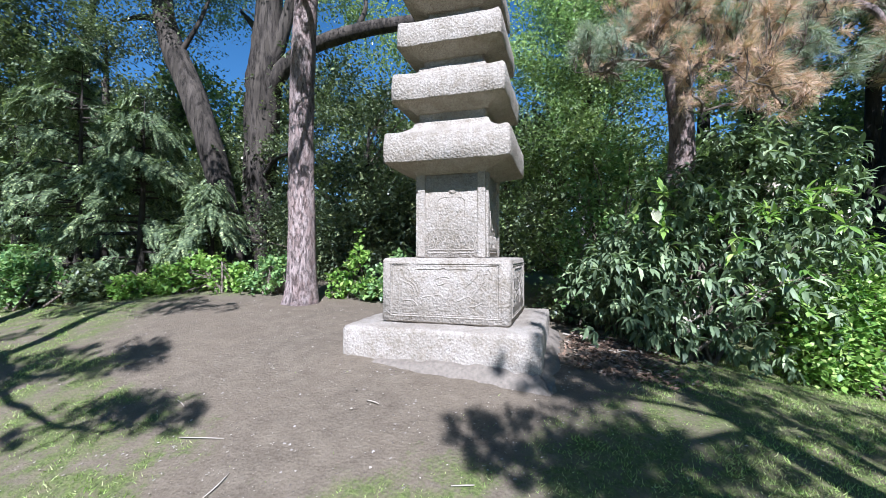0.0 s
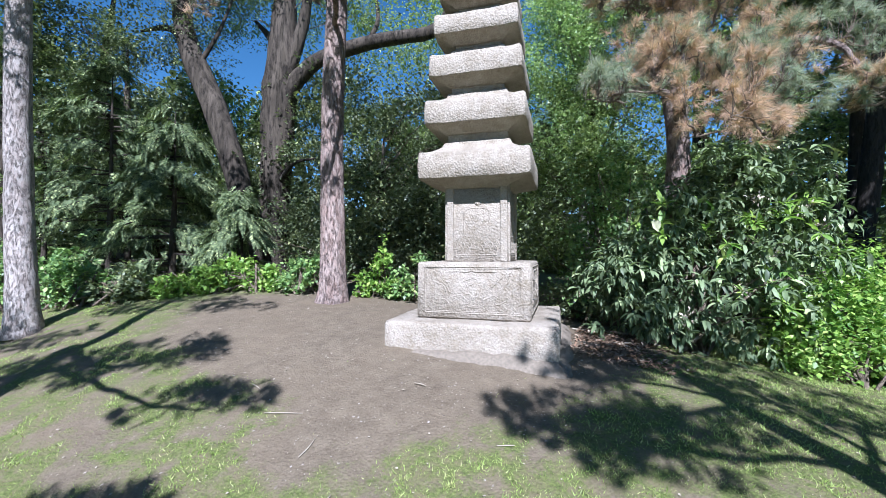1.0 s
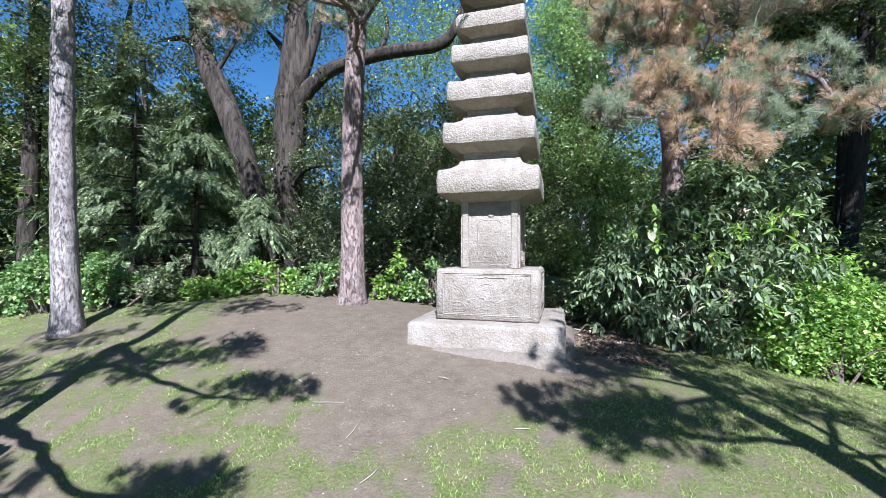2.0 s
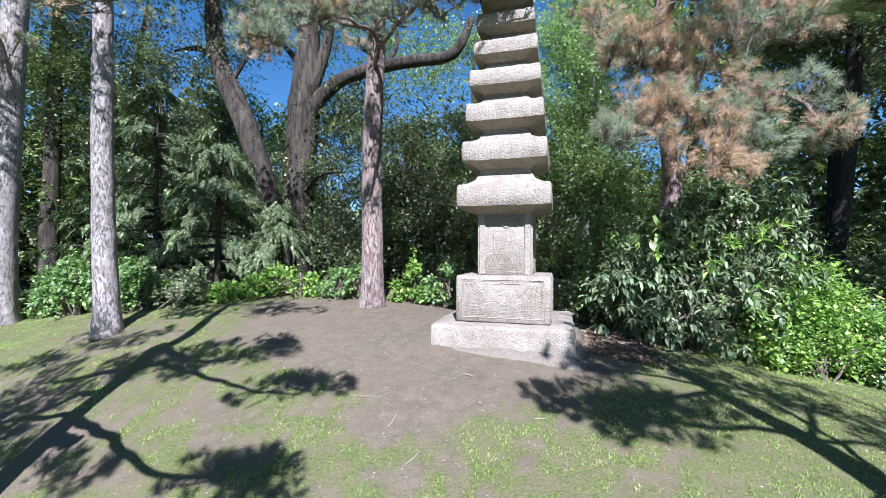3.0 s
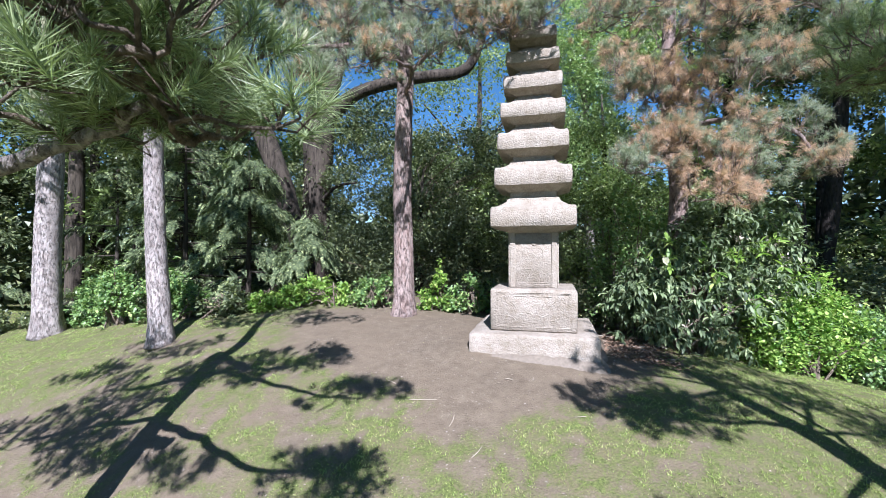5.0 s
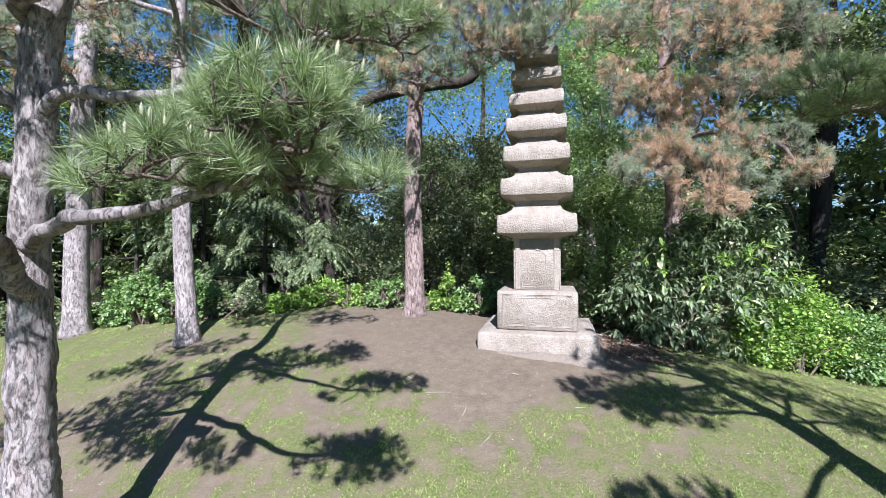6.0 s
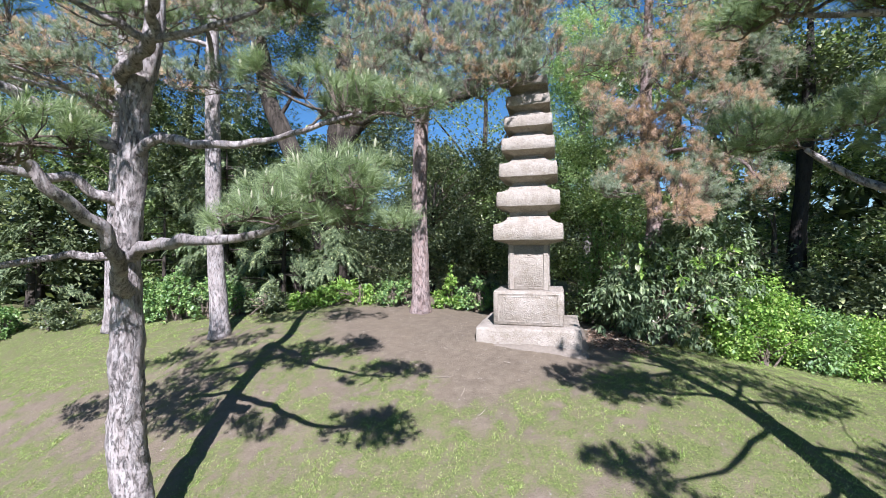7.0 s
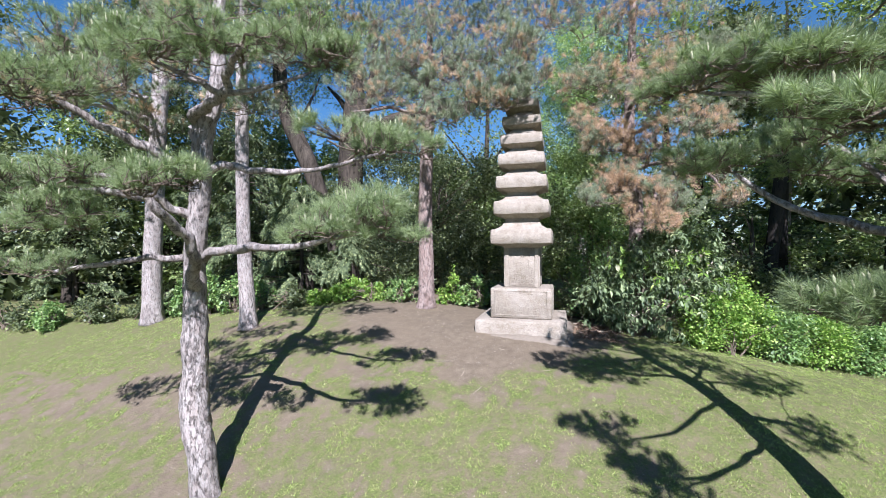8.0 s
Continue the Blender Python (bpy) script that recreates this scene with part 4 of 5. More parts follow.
# the half-withered pine over the shrubs
pine(
    "dark pine with half-withered brown and green boughs",
    [(2.12, 1.5, gz(2.12, 1.5), 0.15), (2.0, 1.46, 0.7, 0.14), (1.98, 1.44, 1.3, 0.13), (2.05, 1.44, 2.05, 0.122), (2.02, 1.44, 2.6, 0.115), (1.93, 1.45, 3.4, 0.105), (1.92, 1.45, 4.2, 0.095), (1.96, 1.46, 5.2, 0.08), (2.0, 1.5, 6.4, 0.05)],
    [
        [(2.02, 1.44, 2.5, 0.05), (1.9, 0.9, 2.6, 0.04), (1.5, 0.2, 2.5, 0.03), (1.15, -0.3, 2.3, 0.018)],
        [(2.02, 1.44, 2.75, 0.05), (2.2, 0.8, 2.8, 0.04), (2.1, 0.1, 2.5, 0.03), (1.95, -0.4, 2.0, 0.018)],
        [(1.98, 1.44, 3.1, 0.05), (2.4, 0.8, 3.1, 0.04), (2.9, 0.3, 2.8, 0.03), (3.1, 0.2, 2.5, 0.018)],
        [(1.95, 1.44, 3.4, 0.05), (1.7, 0.7, 3.5, 0.04), (1.5, 0.1, 3.4, 0.028)],
        [(1.93, 1.44, 3.8, 0.05), (2.3, 0.7, 3.8, 0.04), (2.7, 0.2, 3.6, 0.028)],
        [(1.92, 1.44, 4.3, 0.05), (2.0, 0.6, 4.4, 0.04), (1.9, -0.2, 4.2, 0.028)],
    ],
    [
        ((1.15, -0.3, 2.3), (1.22, -0.25, 2.42), (0.36, 0.34, 0.24), 60, 0.12),
        ((1.5, 0.2, 2.5), (1.45, 0.05, 2.75), (0.42, 0.4, 0.34), 90, 0.8),
        ((2.1, 0.1, 2.5), (1.85, -0.1, 2.62), (0.42, 0.4, 0.4), 110, 0.95),
        ((1.95, -0.4, 2.0), (1.95, -0.35, 2.1), (0.36, 0.34, 0.34), 75, 0.85),
        ((2.1, 0.1, 2.5), (2.32, 0.0, 2.45), (0.40, 0.4, 0.42), 90, 0.4),
        ((2.9, 0.3, 2.8), (2.75, 0.15, 2.85), (0.46, 0.42, 0.34), 90, 0.25),
        ((3.1, 0.2, 2.5), (3.05, 0.2, 2.45), (0.36, 0.34, 0.3), 60, 0.15),
        ((1.5, 0.1, 3.4), (1.55, 0.05, 3.4), (0.5, 0.42, 0.44), 115, 0.8),
        ((1.5, 0.1, 3.4), (1.15, 0.05, 3.7), (0.42, 0.4, 0.4), 85, 0.7),
        ((2.7, 0.2, 3.6), (2.1, 0.0, 3.35), (0.5, 0.45, 0.46), 115, 0.8),
        ((2.7, 0.2, 3.6), (2.75, 0.15, 3.6), (0.55, 0.45, 0.36), 95, 0.3),
        ((1.9, -0.2, 4.2), (1.9, -0.2, 4.1), (0.65, 0.5, 0.46), 130, 0.75),
        ((1.9, -0.2, 4.2), (2.6, 0.0, 4.3), (0.6, 0.5, 0.36), 95, 0.25),
        ((1.92, 1.44, 4.6), (1.5, 0.6, 4.8), (0.9, 0.7, 0.4), 110, 0.5),
        ((1.92, 1.44, 4.6), (3.2, 0.8, 4.0), (0.7, 0.6, 0.4), 90, 0.2),
        ((1.92, 1.44, 4.6), (0.95, 0.5, 4.6), (0.7, 0.6, 0.4), 90, 0.5),
        ((1.96, 1.46, 5.2), (2.2, 0.8, 5.4), (1.0, 0.8, 0.5), 130, 0.4),
        ((1.96, 1.46, 5.2), (3.2, 0.9, 5.0), (0.9, 0.7, 0.45), 110, 0.25),
        ((1.96, 1.46, 5.2), (1.2, 0.9, 5.8), (0.9, 0.7, 0.45), 110, 0.45),
        ((2.0, 1.5, 6.2), (2.2, 1.2, 6.4), (1.2, 0.9, 0.5), 120, 0.3),
    ],
    BARK_RED, 41, NEEDLE_HAZE, group="tall pines", flare=0.3, needles=100, width=0.0029, reach=0.105, shoots=0.3, lift=-0.05, thick=1.35,
)


# ---- broadleaved trees and shrubs ----
def outward(rng, count, lobes):
    """Places and outward ways over a group of ellipsoids (centre, radii), more on larger ones."""
    weight = np.array([np.prod(r) ** 0.66 for _, r in lobes])
    which = rng.choice(len(lobes), count, p=weight / weight.sum())
    c, r = np.array([l[0] for l in lobes])[which], np.array([l[1] for l in lobes])[which]
    d = rng.normal(0, 1, (count, 3))
    d /= np.linalg.norm(d, axis=1, keepdims=True)
    s = rng.uniform(0.25, 1.0, count)[:, None] ** 0.45
    return c + d * r * s * (1 + 0.16 * rng.normal(0, 1, (count, 1))), d / r * r.mean(1, keepdims=True)


def foliage(rng, places, ways, per, leaf, size, spread, droop=0.0, scat=0.0, rosette=False):
    """Rosettes of leaves at the given places."""
    p = np.repeat(places, per, 0) + rng.normal(0, scat, (len(places) * per, 3))
    w = np.repeat(ways / np.linalg.norm(ways, axis=1, keepdims=True), per, 0)
    if rosette:
        out = rng.normal(0, 1, w.shape)
        out -= (out * w).sum(1, keepdims=True) * w
        w = 0.5 * w + out / np.linalg.norm(out, axis=1, keepdims=True)
    w = w + spread * rng.normal(0, 1, w.shape)
    w[:, 2] -= droop
    return scatter(leaf[0], leaf[1], frames_for(w, rng, spin=False), p, size * rng.uniform(0.6, 1.25, len(p)))


def clumps(rng, count, lobes, tight):
    """Clump centres first, then leaf places crowded round them, for a crown with gaps."""
    c, w = outward(rng, max(4, count // 60), lobes)
    k = rng.integers(0, len(c), count)
    off = rng.normal(0, 1, (count, 3)) * tight * np.array([1, 1, 0.7])
    return c[k] + off, w[k] * 0.5 + off / tight * 0.6


def stems(rng, foot, lobes, count, r=0.018):
    tips, _ = outward(rng, count, [(c, tuple(0.75 * v for v in rad)) for c, rad in lobes])
    a = np.array(foot) + rng.normal(0, 0.10, (count, 3)) * [1, 1, 0]
    mid = a * 0.5 + tips * 0.5 + np.array([0, 0, 0.12]) + rng.normal(0, 0.08, a.shape)
    return rods(a, mid, tips, r, r * 0.35, 5)


def shrub(name, label, category, foot, lobes, mat, leaf, size, count, per, spread, seed, droop=0.0, scat=0.02, tight=0.0, group="", shoots=24, kind="", stem=0.018, rosette=False, gaps=None):
    rng = np.random.default_rng(seed)
    x, y = foot
    base = np.array([x, y, gz(x, y)])
    bush = thing(name, label, category, group, kind, tuple(base))
    v, f = stems(rng, base, lobes, shoots, stem)
    build("stem", v - base, f, BARK_TWIG, bush)["kind"] = "stuff"
    places, ways = clumps(rng, count, lobes, tight) if tight else outward(rng, count, lobes)
    low = ground_z(places[:, 0], places[:, 1]) + 0.02
    keep = places[:, 2] > low
    if gaps is not None:
        keep &= ripple(places[:, 0] + 0.6 * places[:, 1], places[:, 2], 3.4, seed) > gaps
    v, f = foliage(rng, places[keep], ways[keep], per, leaf, size, spread, droop, scat, rosette)
    v[:, 2] = np.maximum(v[:, 2], ground_z(v[:, 0], v[:, 1]) + 0.004)
    build("foliage", v - base, f, mat, bush)["kind"] = "stuff"
    return bush


# glossy large-leaved shrubs by the pagoda
shrub("rhododendron", "tall dark rhododendron with long drooping leaves", "shrub", (2.0, 0.95), [((1.55, 0.62, 0.55), (0.5, 0.45, 0.55)), ((1.6, 0.65, 1.15), (0.42, 0.4, 0.45)), ((2.2, 0.85, 0.75), (0.6, 0.5, 0.75)), ((2.75, 1.05, 1.1), (0.6, 0.5, 0.8)), ((2.5, 1.1, 1.55), (0.5, 0.45, 0.45)), ((3.0, 1.15, 1.62), (0.42, 0.4, 0.42)), ((2.55, 1.2, 1.85), (0.5, 0.4, 0.35)), ((1.9, 0.95, 1.45), (0.4, 0.35, 0.35)), ((1.22, 0.60, 0.62), (0.32, 0.32, 0.45)), ((2.6, 0.85, 0.35), (0.6, 0.4, 0.4)), ((1.35, 0.62, 0.35), (0.36, 0.4, 0.3))], LAUREL, DROOP_LEAF, 0.113, 1650, 8, 0.3, 51, droop=0.42, scat=0.015, rosette=True, shoots=46, stem=0.02, gaps=-0.42)


def rhododendron_extras():
    """Young pale rosettes, dry seed heads and one pale withered leaf on the rhododendron."""
    rng = np.random.default_rng(61)
    bush = bpy.data.objects["rhododendron"]
    base = np.array(bush.location)
    lobes = [((1.6, 0.62, 1.1), (0.42, 0.4, 0.42)), ((2.2, 0.8, 0.85), (0.55, 0.5, 0.6)), ((2.75, 1.0, 1.2), (0.55, 0.5, 0.6)), ((2.4, 0.8, 0.4), (0.6, 0.4, 0.35))]
    p, w = outward(rng, 700, lobes)
    front = (w[:, 1] < -0.25) & (w[:, 2] > -0.1)
    p, w = p[front][:38] + 0.05 * w[front][:38] / np.linalg.norm(w[front][:38], axis=1, keepdims=True), w[front][:38]
    v, f = foliage(rng, p, w + [0, -0.2, 0.5], 8, LONG_LEAF, 0.12, 0.3, 0.0, 0.01, True)
    build("young_foliage", v - base, f, FRESH, bush, "pale green young leaf rosettes")["kind"] = "stuff"
    for x, y, z in ((2.62, 0.62, 0.95), (2.95, 0.75, 1.42), (2.35, 0.5, 0.62), (3.12, 0.85, 1.25), (2.5, 0.6, 1.5), (1.85, 0.35, 0.4)):
        t = np.array([(x, y, z)]) + rng.normal(0, 0.03, (16, 3))
        v, f = foliage(rng, t, t - [x, y, z - 0.03], 2, LEAF, 0.045, 0.6, 0.0, 0.01)
        build("seed_head", v - base, f, LITTER, bush, "dry tan seed head")["kind"] = "stuff"
    v, f = scatter(LONG_LEAF[0] * [1.9, 1, 1], LONG_LEAF[1], frames_for(np.array([(0.12, -0.1, -1.0), (-0.15, -0.25, -1.0)]), rng, spin=False), np.array([(1.53, 0.1, 1.31), (1.56, 0.09, 1.30)]), np.array([0.13, 0.11]))
    build("withered_leaf", v - base, f, SHOOT, bush, "pale cream withered hanging leaf")


rhododendron_extras()
shrub("sapling", "bright green leafy sapling behind the rhododendron", "shrub", (1.45, 1.95), [((1.15, 1.8, 0.9), (0.45, 0.35, 0.8)), ((1.65, 1.95, 1.5), (0.5, 0.35, 0.6)), ((1.3, 1.9, 1.9), (0.4, 0.3, 0.45))], BUSH, ROUND_LEAF, 0.07, 520, 6, 0.6, 58, scat=0.05, rosette=True, group="undergrowth", gaps=-0.4)
shrub("azalea", "bright green leafy azalea bush on the lawn edge", "shrub", (3.4, 1.05), [((3.25, 1.05, 0.35), (0.5, 0.45, 0.5)), ((3.55, 1.25, 0.5), (0.45, 0.45, 0.55)), ((3.85, 1.35, 0.2), (0.45, 0.45, 0.5)), ((3.0, 0.85, 0.1), (0.35, 0.3, 0.3))], FRESH, ROUND_LEAF, 0.058, 2400, 6, 0.55, 52, scat=0.05, rosette=True, group="low hedge", gaps=-0.35)
for k, (x, y, h) in enumerate(((4.35, 1.5, 0.1), (4.95, 1.6, 0.0), (5.6, 1.75, -0.05), (6.3, 1.95, -0.05), (7.1, 2.2, -0.05))):
    shrub("azalea", "low clipped green azalea bush on the lawn edge", "shrub", (x, y), [((x, y, h - 0.15), (0.48, 0.5, 0.48)), ((x + 0.25, y + 0.1, h), (0.35, 0.45, 0.38))], FRESH if k % 2 else BUSH, ROUND_LEAF, 0.052, 1500, 6, 0.7, 53 + k, scat=0.06, group="low hedge", gaps=-0.35)

# low greenery under the trees
def low_bush(name, label, x, y, h, w, mat, size, count, seed, group):
    """An uneven bush of several small lobes of different heights."""
    rng = np.random.default_rng(seed + 500)
    z = gz(x, y)
    lobes = []
    for _ in range(6):
        u = rng.uniform(0.35, 1.05) * h
        lobes.append(((x + rng.normal(0, 0.42) * w, y + rng.normal(0, 0.12), z + 0.55 * u), (w * rng.uniform(0.28, 0.55), rng.uniform(0.16, 0.3), 0.5 * u)))
    return shrub(name, label, "shrub", (x, y), lobes, mat, ROUND_LEAF, size, count, 7, 0.5, seed, scat=0.02, group=group, rosette=True, gaps=-0.4)


for k, (x, y, h, w) in enumerate(((-3.95, 0.75, 0.46, 0.42), (-3.3, 0.9, 0.58, 0.50), (-2.65, 0.95, 0.66, 0.42), (-1.6, 1.15, 0.80, 0.40), (-1.1, 1.25, 0.66, 0.45), (-0.7, 1.7, 0.6, 0.45), (0.95, 1.9, 0.6, 0.5), (-4.5, 0.55, 0.34, 0.4))):
    low_bush("ground_shrub", "low bright green leafy shrub under trees", x, y, h, w, (FRESH, FRESH, BUSH, FRESH, BUSH, SHADE_LEAF, SHADE_LEAF, FRESH)[k], 0.066, 300, 70 + k, "undergrowth")
for k, (x, y, h, w) in enumerate(((-8.9, 0.15, 0.7, 0.6), (-7.75, 0.1, 1.1, 0.6), (-7.0, 0.05, 1.15, 0.6), (-6.25, 0.1, 0.95, 0.55), (-5.65, 0.15, 0.75, 0.5), (-4.95, 0.25, 0.5, 0.5), (-9.9, -0.3, 0.6, 0.6), (-10.8, -0.7, 0.6, 0.65), (-11.8, -0.9, 0.7, 0.7), (-12.9, -1.1, 0.7, 0.7), (-14.0, -1.4, 0.8, 0.8))):
    low_bush("viburnum", "leafy mid-green viburnum bush at the wood's edge", x, y, h, w, SHADE_LEAF if k in (0, 5, 6, 8) else BUSH, 0.066, 480, 80 + k, "undergrowth")


# drooping conifer behind the lawn
def spray():
    """A flat drooping spray: a spine with short leaflets on both sides."""
    v, f = [], []
    for s in np.linspace(0.05, 1, 7):
        drop, reach = -0.28 * s * s, 0.30 * (1.05 - s) + 0.07
        for side in (-1, 1):
            b = np.array([0, s, drop])
            tip = b + np.array([side * reach, 0.17, -0.05])
            w = np.array([side * reach * 0.5, 0.0, -0.01])
            n = len(v)
            v += [b, b + w, tip, b + w + np.array([-side * 0.03, 0.16, 0.0])]
            f += [(n, n + 1, n + 2), (n, n + 2, n + 3)]
    return np.array(v), np.array(f)


def drooping_conifer(x, y, tall, wide, seed, count, label):
    rng = np.random.default_rng(seed)
    base = np.array([x, y, gz(x, y)])
    tree = thing("hemlock_tree", label, "tree", "conifers", at=tuple(base))
    v, q, c = tube([(0, 0, 0), (0.05, 0, tall * 0.5), (0, 0.05, tall)], [0.07, 0.035, 0.006], 10, 4, 0.05, rng)
    build("trunk", v, [q, c], BARK_DARK, tree, smooth=True)
    nb = count // 58
    h = rng.uniform(0.06, 1.02, nb) ** 0.9 * tall
    a = rng.uniform(0, 2 * np.pi, nb)
    reach = wide * (1.06 - h / tall) ** 0.6 * rng.uniform(0.75, 1.1, nb)
    root = np.stack([h * 0, h * 0, h], -1)
    tip = np.stack([np.cos(a) * reach, np.sin(a) * reach, h - 0.22 * reach], -1)
    v, f = rods(root, (root + tip) / 2 + [0, 0, 0.10], tip, 0.02, 0.006, 5)
    build("branch_work", v, f, BARK_DARK, tree)["kind"] = "stuff"
    k = rng.integers(0, nb, count)
    u = rng.uniform(0.10, 1.06, count)[:, None] ** 0.6
    p = root[k] * (1 - u) + tip[k] * u + np.stack([0 * u[:, 0], 0 * u[:, 0], 0.4 * (u * (1 - u))[:, 0]], -1) + rng.normal(0, 0.045, (count, 3))
    way = (tip - root)[k] * 0.9 / (reach[k][:, None] + 0.01) + rng.normal(0, 0.42, (count, 3))
    way[:, 2] -= 0.65
    sv, sf = spray()
    v, f = scatter(sv, sf, frames_for(way, rng, spin=False), p, 0.165 * rng.uniform(0.6, 1.3, count))
    build("foliage", v, f, HEMLOCK, tree)["kind"] = "stuff"
    return tree


drooping_conifer(-5.5, 1.35, 3.0, 1.25, 90, 3600, "grey-green drooping hemlock over the undergrowth")
drooping_conifer(-7.3, 1.6, 4.3, 1.7, 91, 3900, "tall grey-green hemlock with layered drooping sprays")
drooping_conifer(-4.25, 1.45, 1.5, 0.75, 92, 1500, "small drooping hemlock in the undergrowth")
drooping_conifer(-12.6, 0.9, 3.2, 1.5, 94, 1500, "dark hemlock at the lawn's far end")
drooping_conifer(-9.6, 1.9, 3.4, 1.5, 93, 1500, "dark hemlock among tree trunks")


# old leaning trunks and the crowns behind
def broadleaf(label, trunk, limbs, lobes, mat, size, count, tight, seed, bark_mat=None, per=4, group="woodland trees", sides=14):
    rng = np.random.default_rng(seed)
    t = np.array(trunk, float)
    t[-1, 3] = min(t[-1, 3], 0.012)
    base = t[0, :3]
    tree = thing("broadleaf_tree", label, "tree", group, at=tuple(base))
    v, q, c = tube(t[:, :3], t[:, 3], sides, 7, 0.045, rng, 0.2)
    build("trunk", v - base, [q, c], bark_mat or BARK_DARK, tree, smooth=True)
    for rows in limbs:
        r = np.array(rows, float)
        v, q, c = tube(r[:, :3], r[:, 3], 9, 6, 0.05, rng)
        build("limb", v - base, [q, c], bark_mat or BARK_DARK, tree, smooth=True)
    count, size = int(0.6 * count), 1.27 * size
    if count:
        tips, _ = outward(rng, max(10, count // 110), lobes)
        rise = np.clip(tips[:, 2] - 0.25 - 0.45 * np.linalg.norm(tips[:, :2] - base[:2], axis=1), base[2] + 0.1, t[-1, 2])
        root = np.stack([np.interp(rise, t[:, 2], t[:, k]) for k in range(3)], -1)
        close = np.linalg.norm(tips - root, axis=1) < 2.2
        root, tips = root[close], tips[close]
        v, f = rods(root, (root + tips) / 2 + rng.normal(0, 0.15, tips.shape) + [0, 0, 0.1], tips, 0.016, 0.005, 4)
        build("branch_work", v - base, f, BARK_TWIG, tree)["kind"] = "stuff"
        p, w = clumps(rng, count, lobes, tight)
        v, f = foliage(rng, p, w, 2 * per, CHIP_LEAF, 0.76 * size, 0.9, 0.1, 0.07)
        build("crown", v - base, f, mat, tree)["kind"] = "stuff"
    return tree


broadleaf(
    "massive old dark trunk with a bough reaching sideways",
    [(-5.95, 4.35, gz(-5.95, 4.35), 0.42), (-5.90, 4.35, 1.2, 0.36), (-5.87, 4.35, 2.2, 0.355), (-5.83, 4.35, 3.2, 0.37), (-5.78, 4.35, 4.2, 0.40), (-5.70, 4.35, 5.1, 0.39), (-5.66, 4.35, 5.8, 0.33), (-5.60, 4.35, 7.0, 0.25), (-5.5, 4.35, 8.6, 0.15)],
    [
        [(-5.72, 4.3, 4.35, 0.22), (-5.42, 4.3, 4.85, 0.20), (-5.12, 4.3, 5.16, 0.18), (-4.7, 4.3, 5.42, 0.165), (-4.06, 4.3, 5.58, 0.155), (-3.02, 4.3, 5.68, 0.15), (-2.2, 4.3, 5.66, 0.14), (-1.82, 4.3, 5.72, 0.13), (-1.56, 4.3, 5.98, 0.11), (-1.35, 4.35, 6.5, 0.08)],
        [(-3.4, 4.3, 5.68, 0.06), (-3.2, 4.4, 6.2, 0.05), (-3.35, 4.5, 7.0, 0.03)],
        [(-5.62, 4.3, 5.0, 0.17), (-5.3, 4.35, 5.8, 0.15), (-5.05, 4.4, 6.8, 0.12), (-4.9, 4.4, 8.2, 0.07)],
        [(-5.7, 4.35, 5.6, 0.12), (-6.3, 4.7, 6.4, 0.09), (-7.0, 5.0, 7.1, 0.04)],
        [(-5.6, 4.2, 2.7, 0.05), (-5.0, 3.9, 3.0, 0.04), (-4.4, 3.8, 3.05, 0.02)],
    ],
    [((-4.6, 5.0, 7.6), (2.2, 1.5, 1.2)), ((-2.2, 4.8, 6.6), (1.2, 1.0, 0.8)), ((-6.8, 5.0, 7.4), (1.6, 1.4, 1.2))],
    CANOPY, 0.08, 3400, 0.3, 101,
)
broadleaf(
    "leaning old dark trunk under broadleaf crown",
    [(-5.70, 3.4, gz(-5.70, 3.4), 0.25), (-5.70, 3.4, 1.2, 0.225), (-5.78, 3.4, 1.7, 0.225), (-6.08, 3.4, 2.6, 0.25), (-6.50, 3.4, 3.75, 0.25), (-7.05, 3.4, 4.9, 0.25), (-7.40, 3.4, 5.6, 0.235), (-7.62, 3.4, 6.3, 0.21), (-7.7, 3.4, 7.2, 0.18), (-7.9, 3.5, 8.2, 0.1)],
    [[(-7.55, 3.4, 5.9, 0.09), (-8.1, 3.4, 6.25, 0.07), (-8.9, 3.4, 6.3, 0.03)], [(-7.2, 3.4, 5.2, 0.06), (-6.7, 3.5, 6.0, 0.04), (-6.4, 3.6, 6.8, 0.02)]],
    [((-8.6, 3.6, 6.6), (1.8, 1.3, 1.2)), ((-9.4, 3.4, 4.8), (1.5, 1.2, 1.2)), ((-7.0, 3.8, 8.0), (1.5, 1.1, 0.9)), ((-10.5, 3.0, 6.8), (1.5, 1.1, 1.3))],
    SHADE_LEAF, 0.08, 4200, 0.3, 102,
)
broadleaf(
    "leafy dark green maple behind the hemlocks",
    [(-9.2, 3.2, gz(-9.2, 3.2), 0.16), (-9.1, 3.2, 2.0, 0.13), (-9.2, 3.3, 4.0, 0.09), (-9.2, 3.3, 6.0, 0.05)], [],
    [((-9.0, 2.6, 3.4), (1.5, 1.0, 1.3)), ((-10.4, 2.6, 3.2), (1.4, 1.1, 1.4)), ((-10.2, 2.8, 5.4), (1.6, 1.2, 1.4)), ((-8.2, 3.2, 2.4), (1.0, 0.8, 1.0))],
    SHADE_LEAF, 0.10, 4600, 0.28, 103,
)
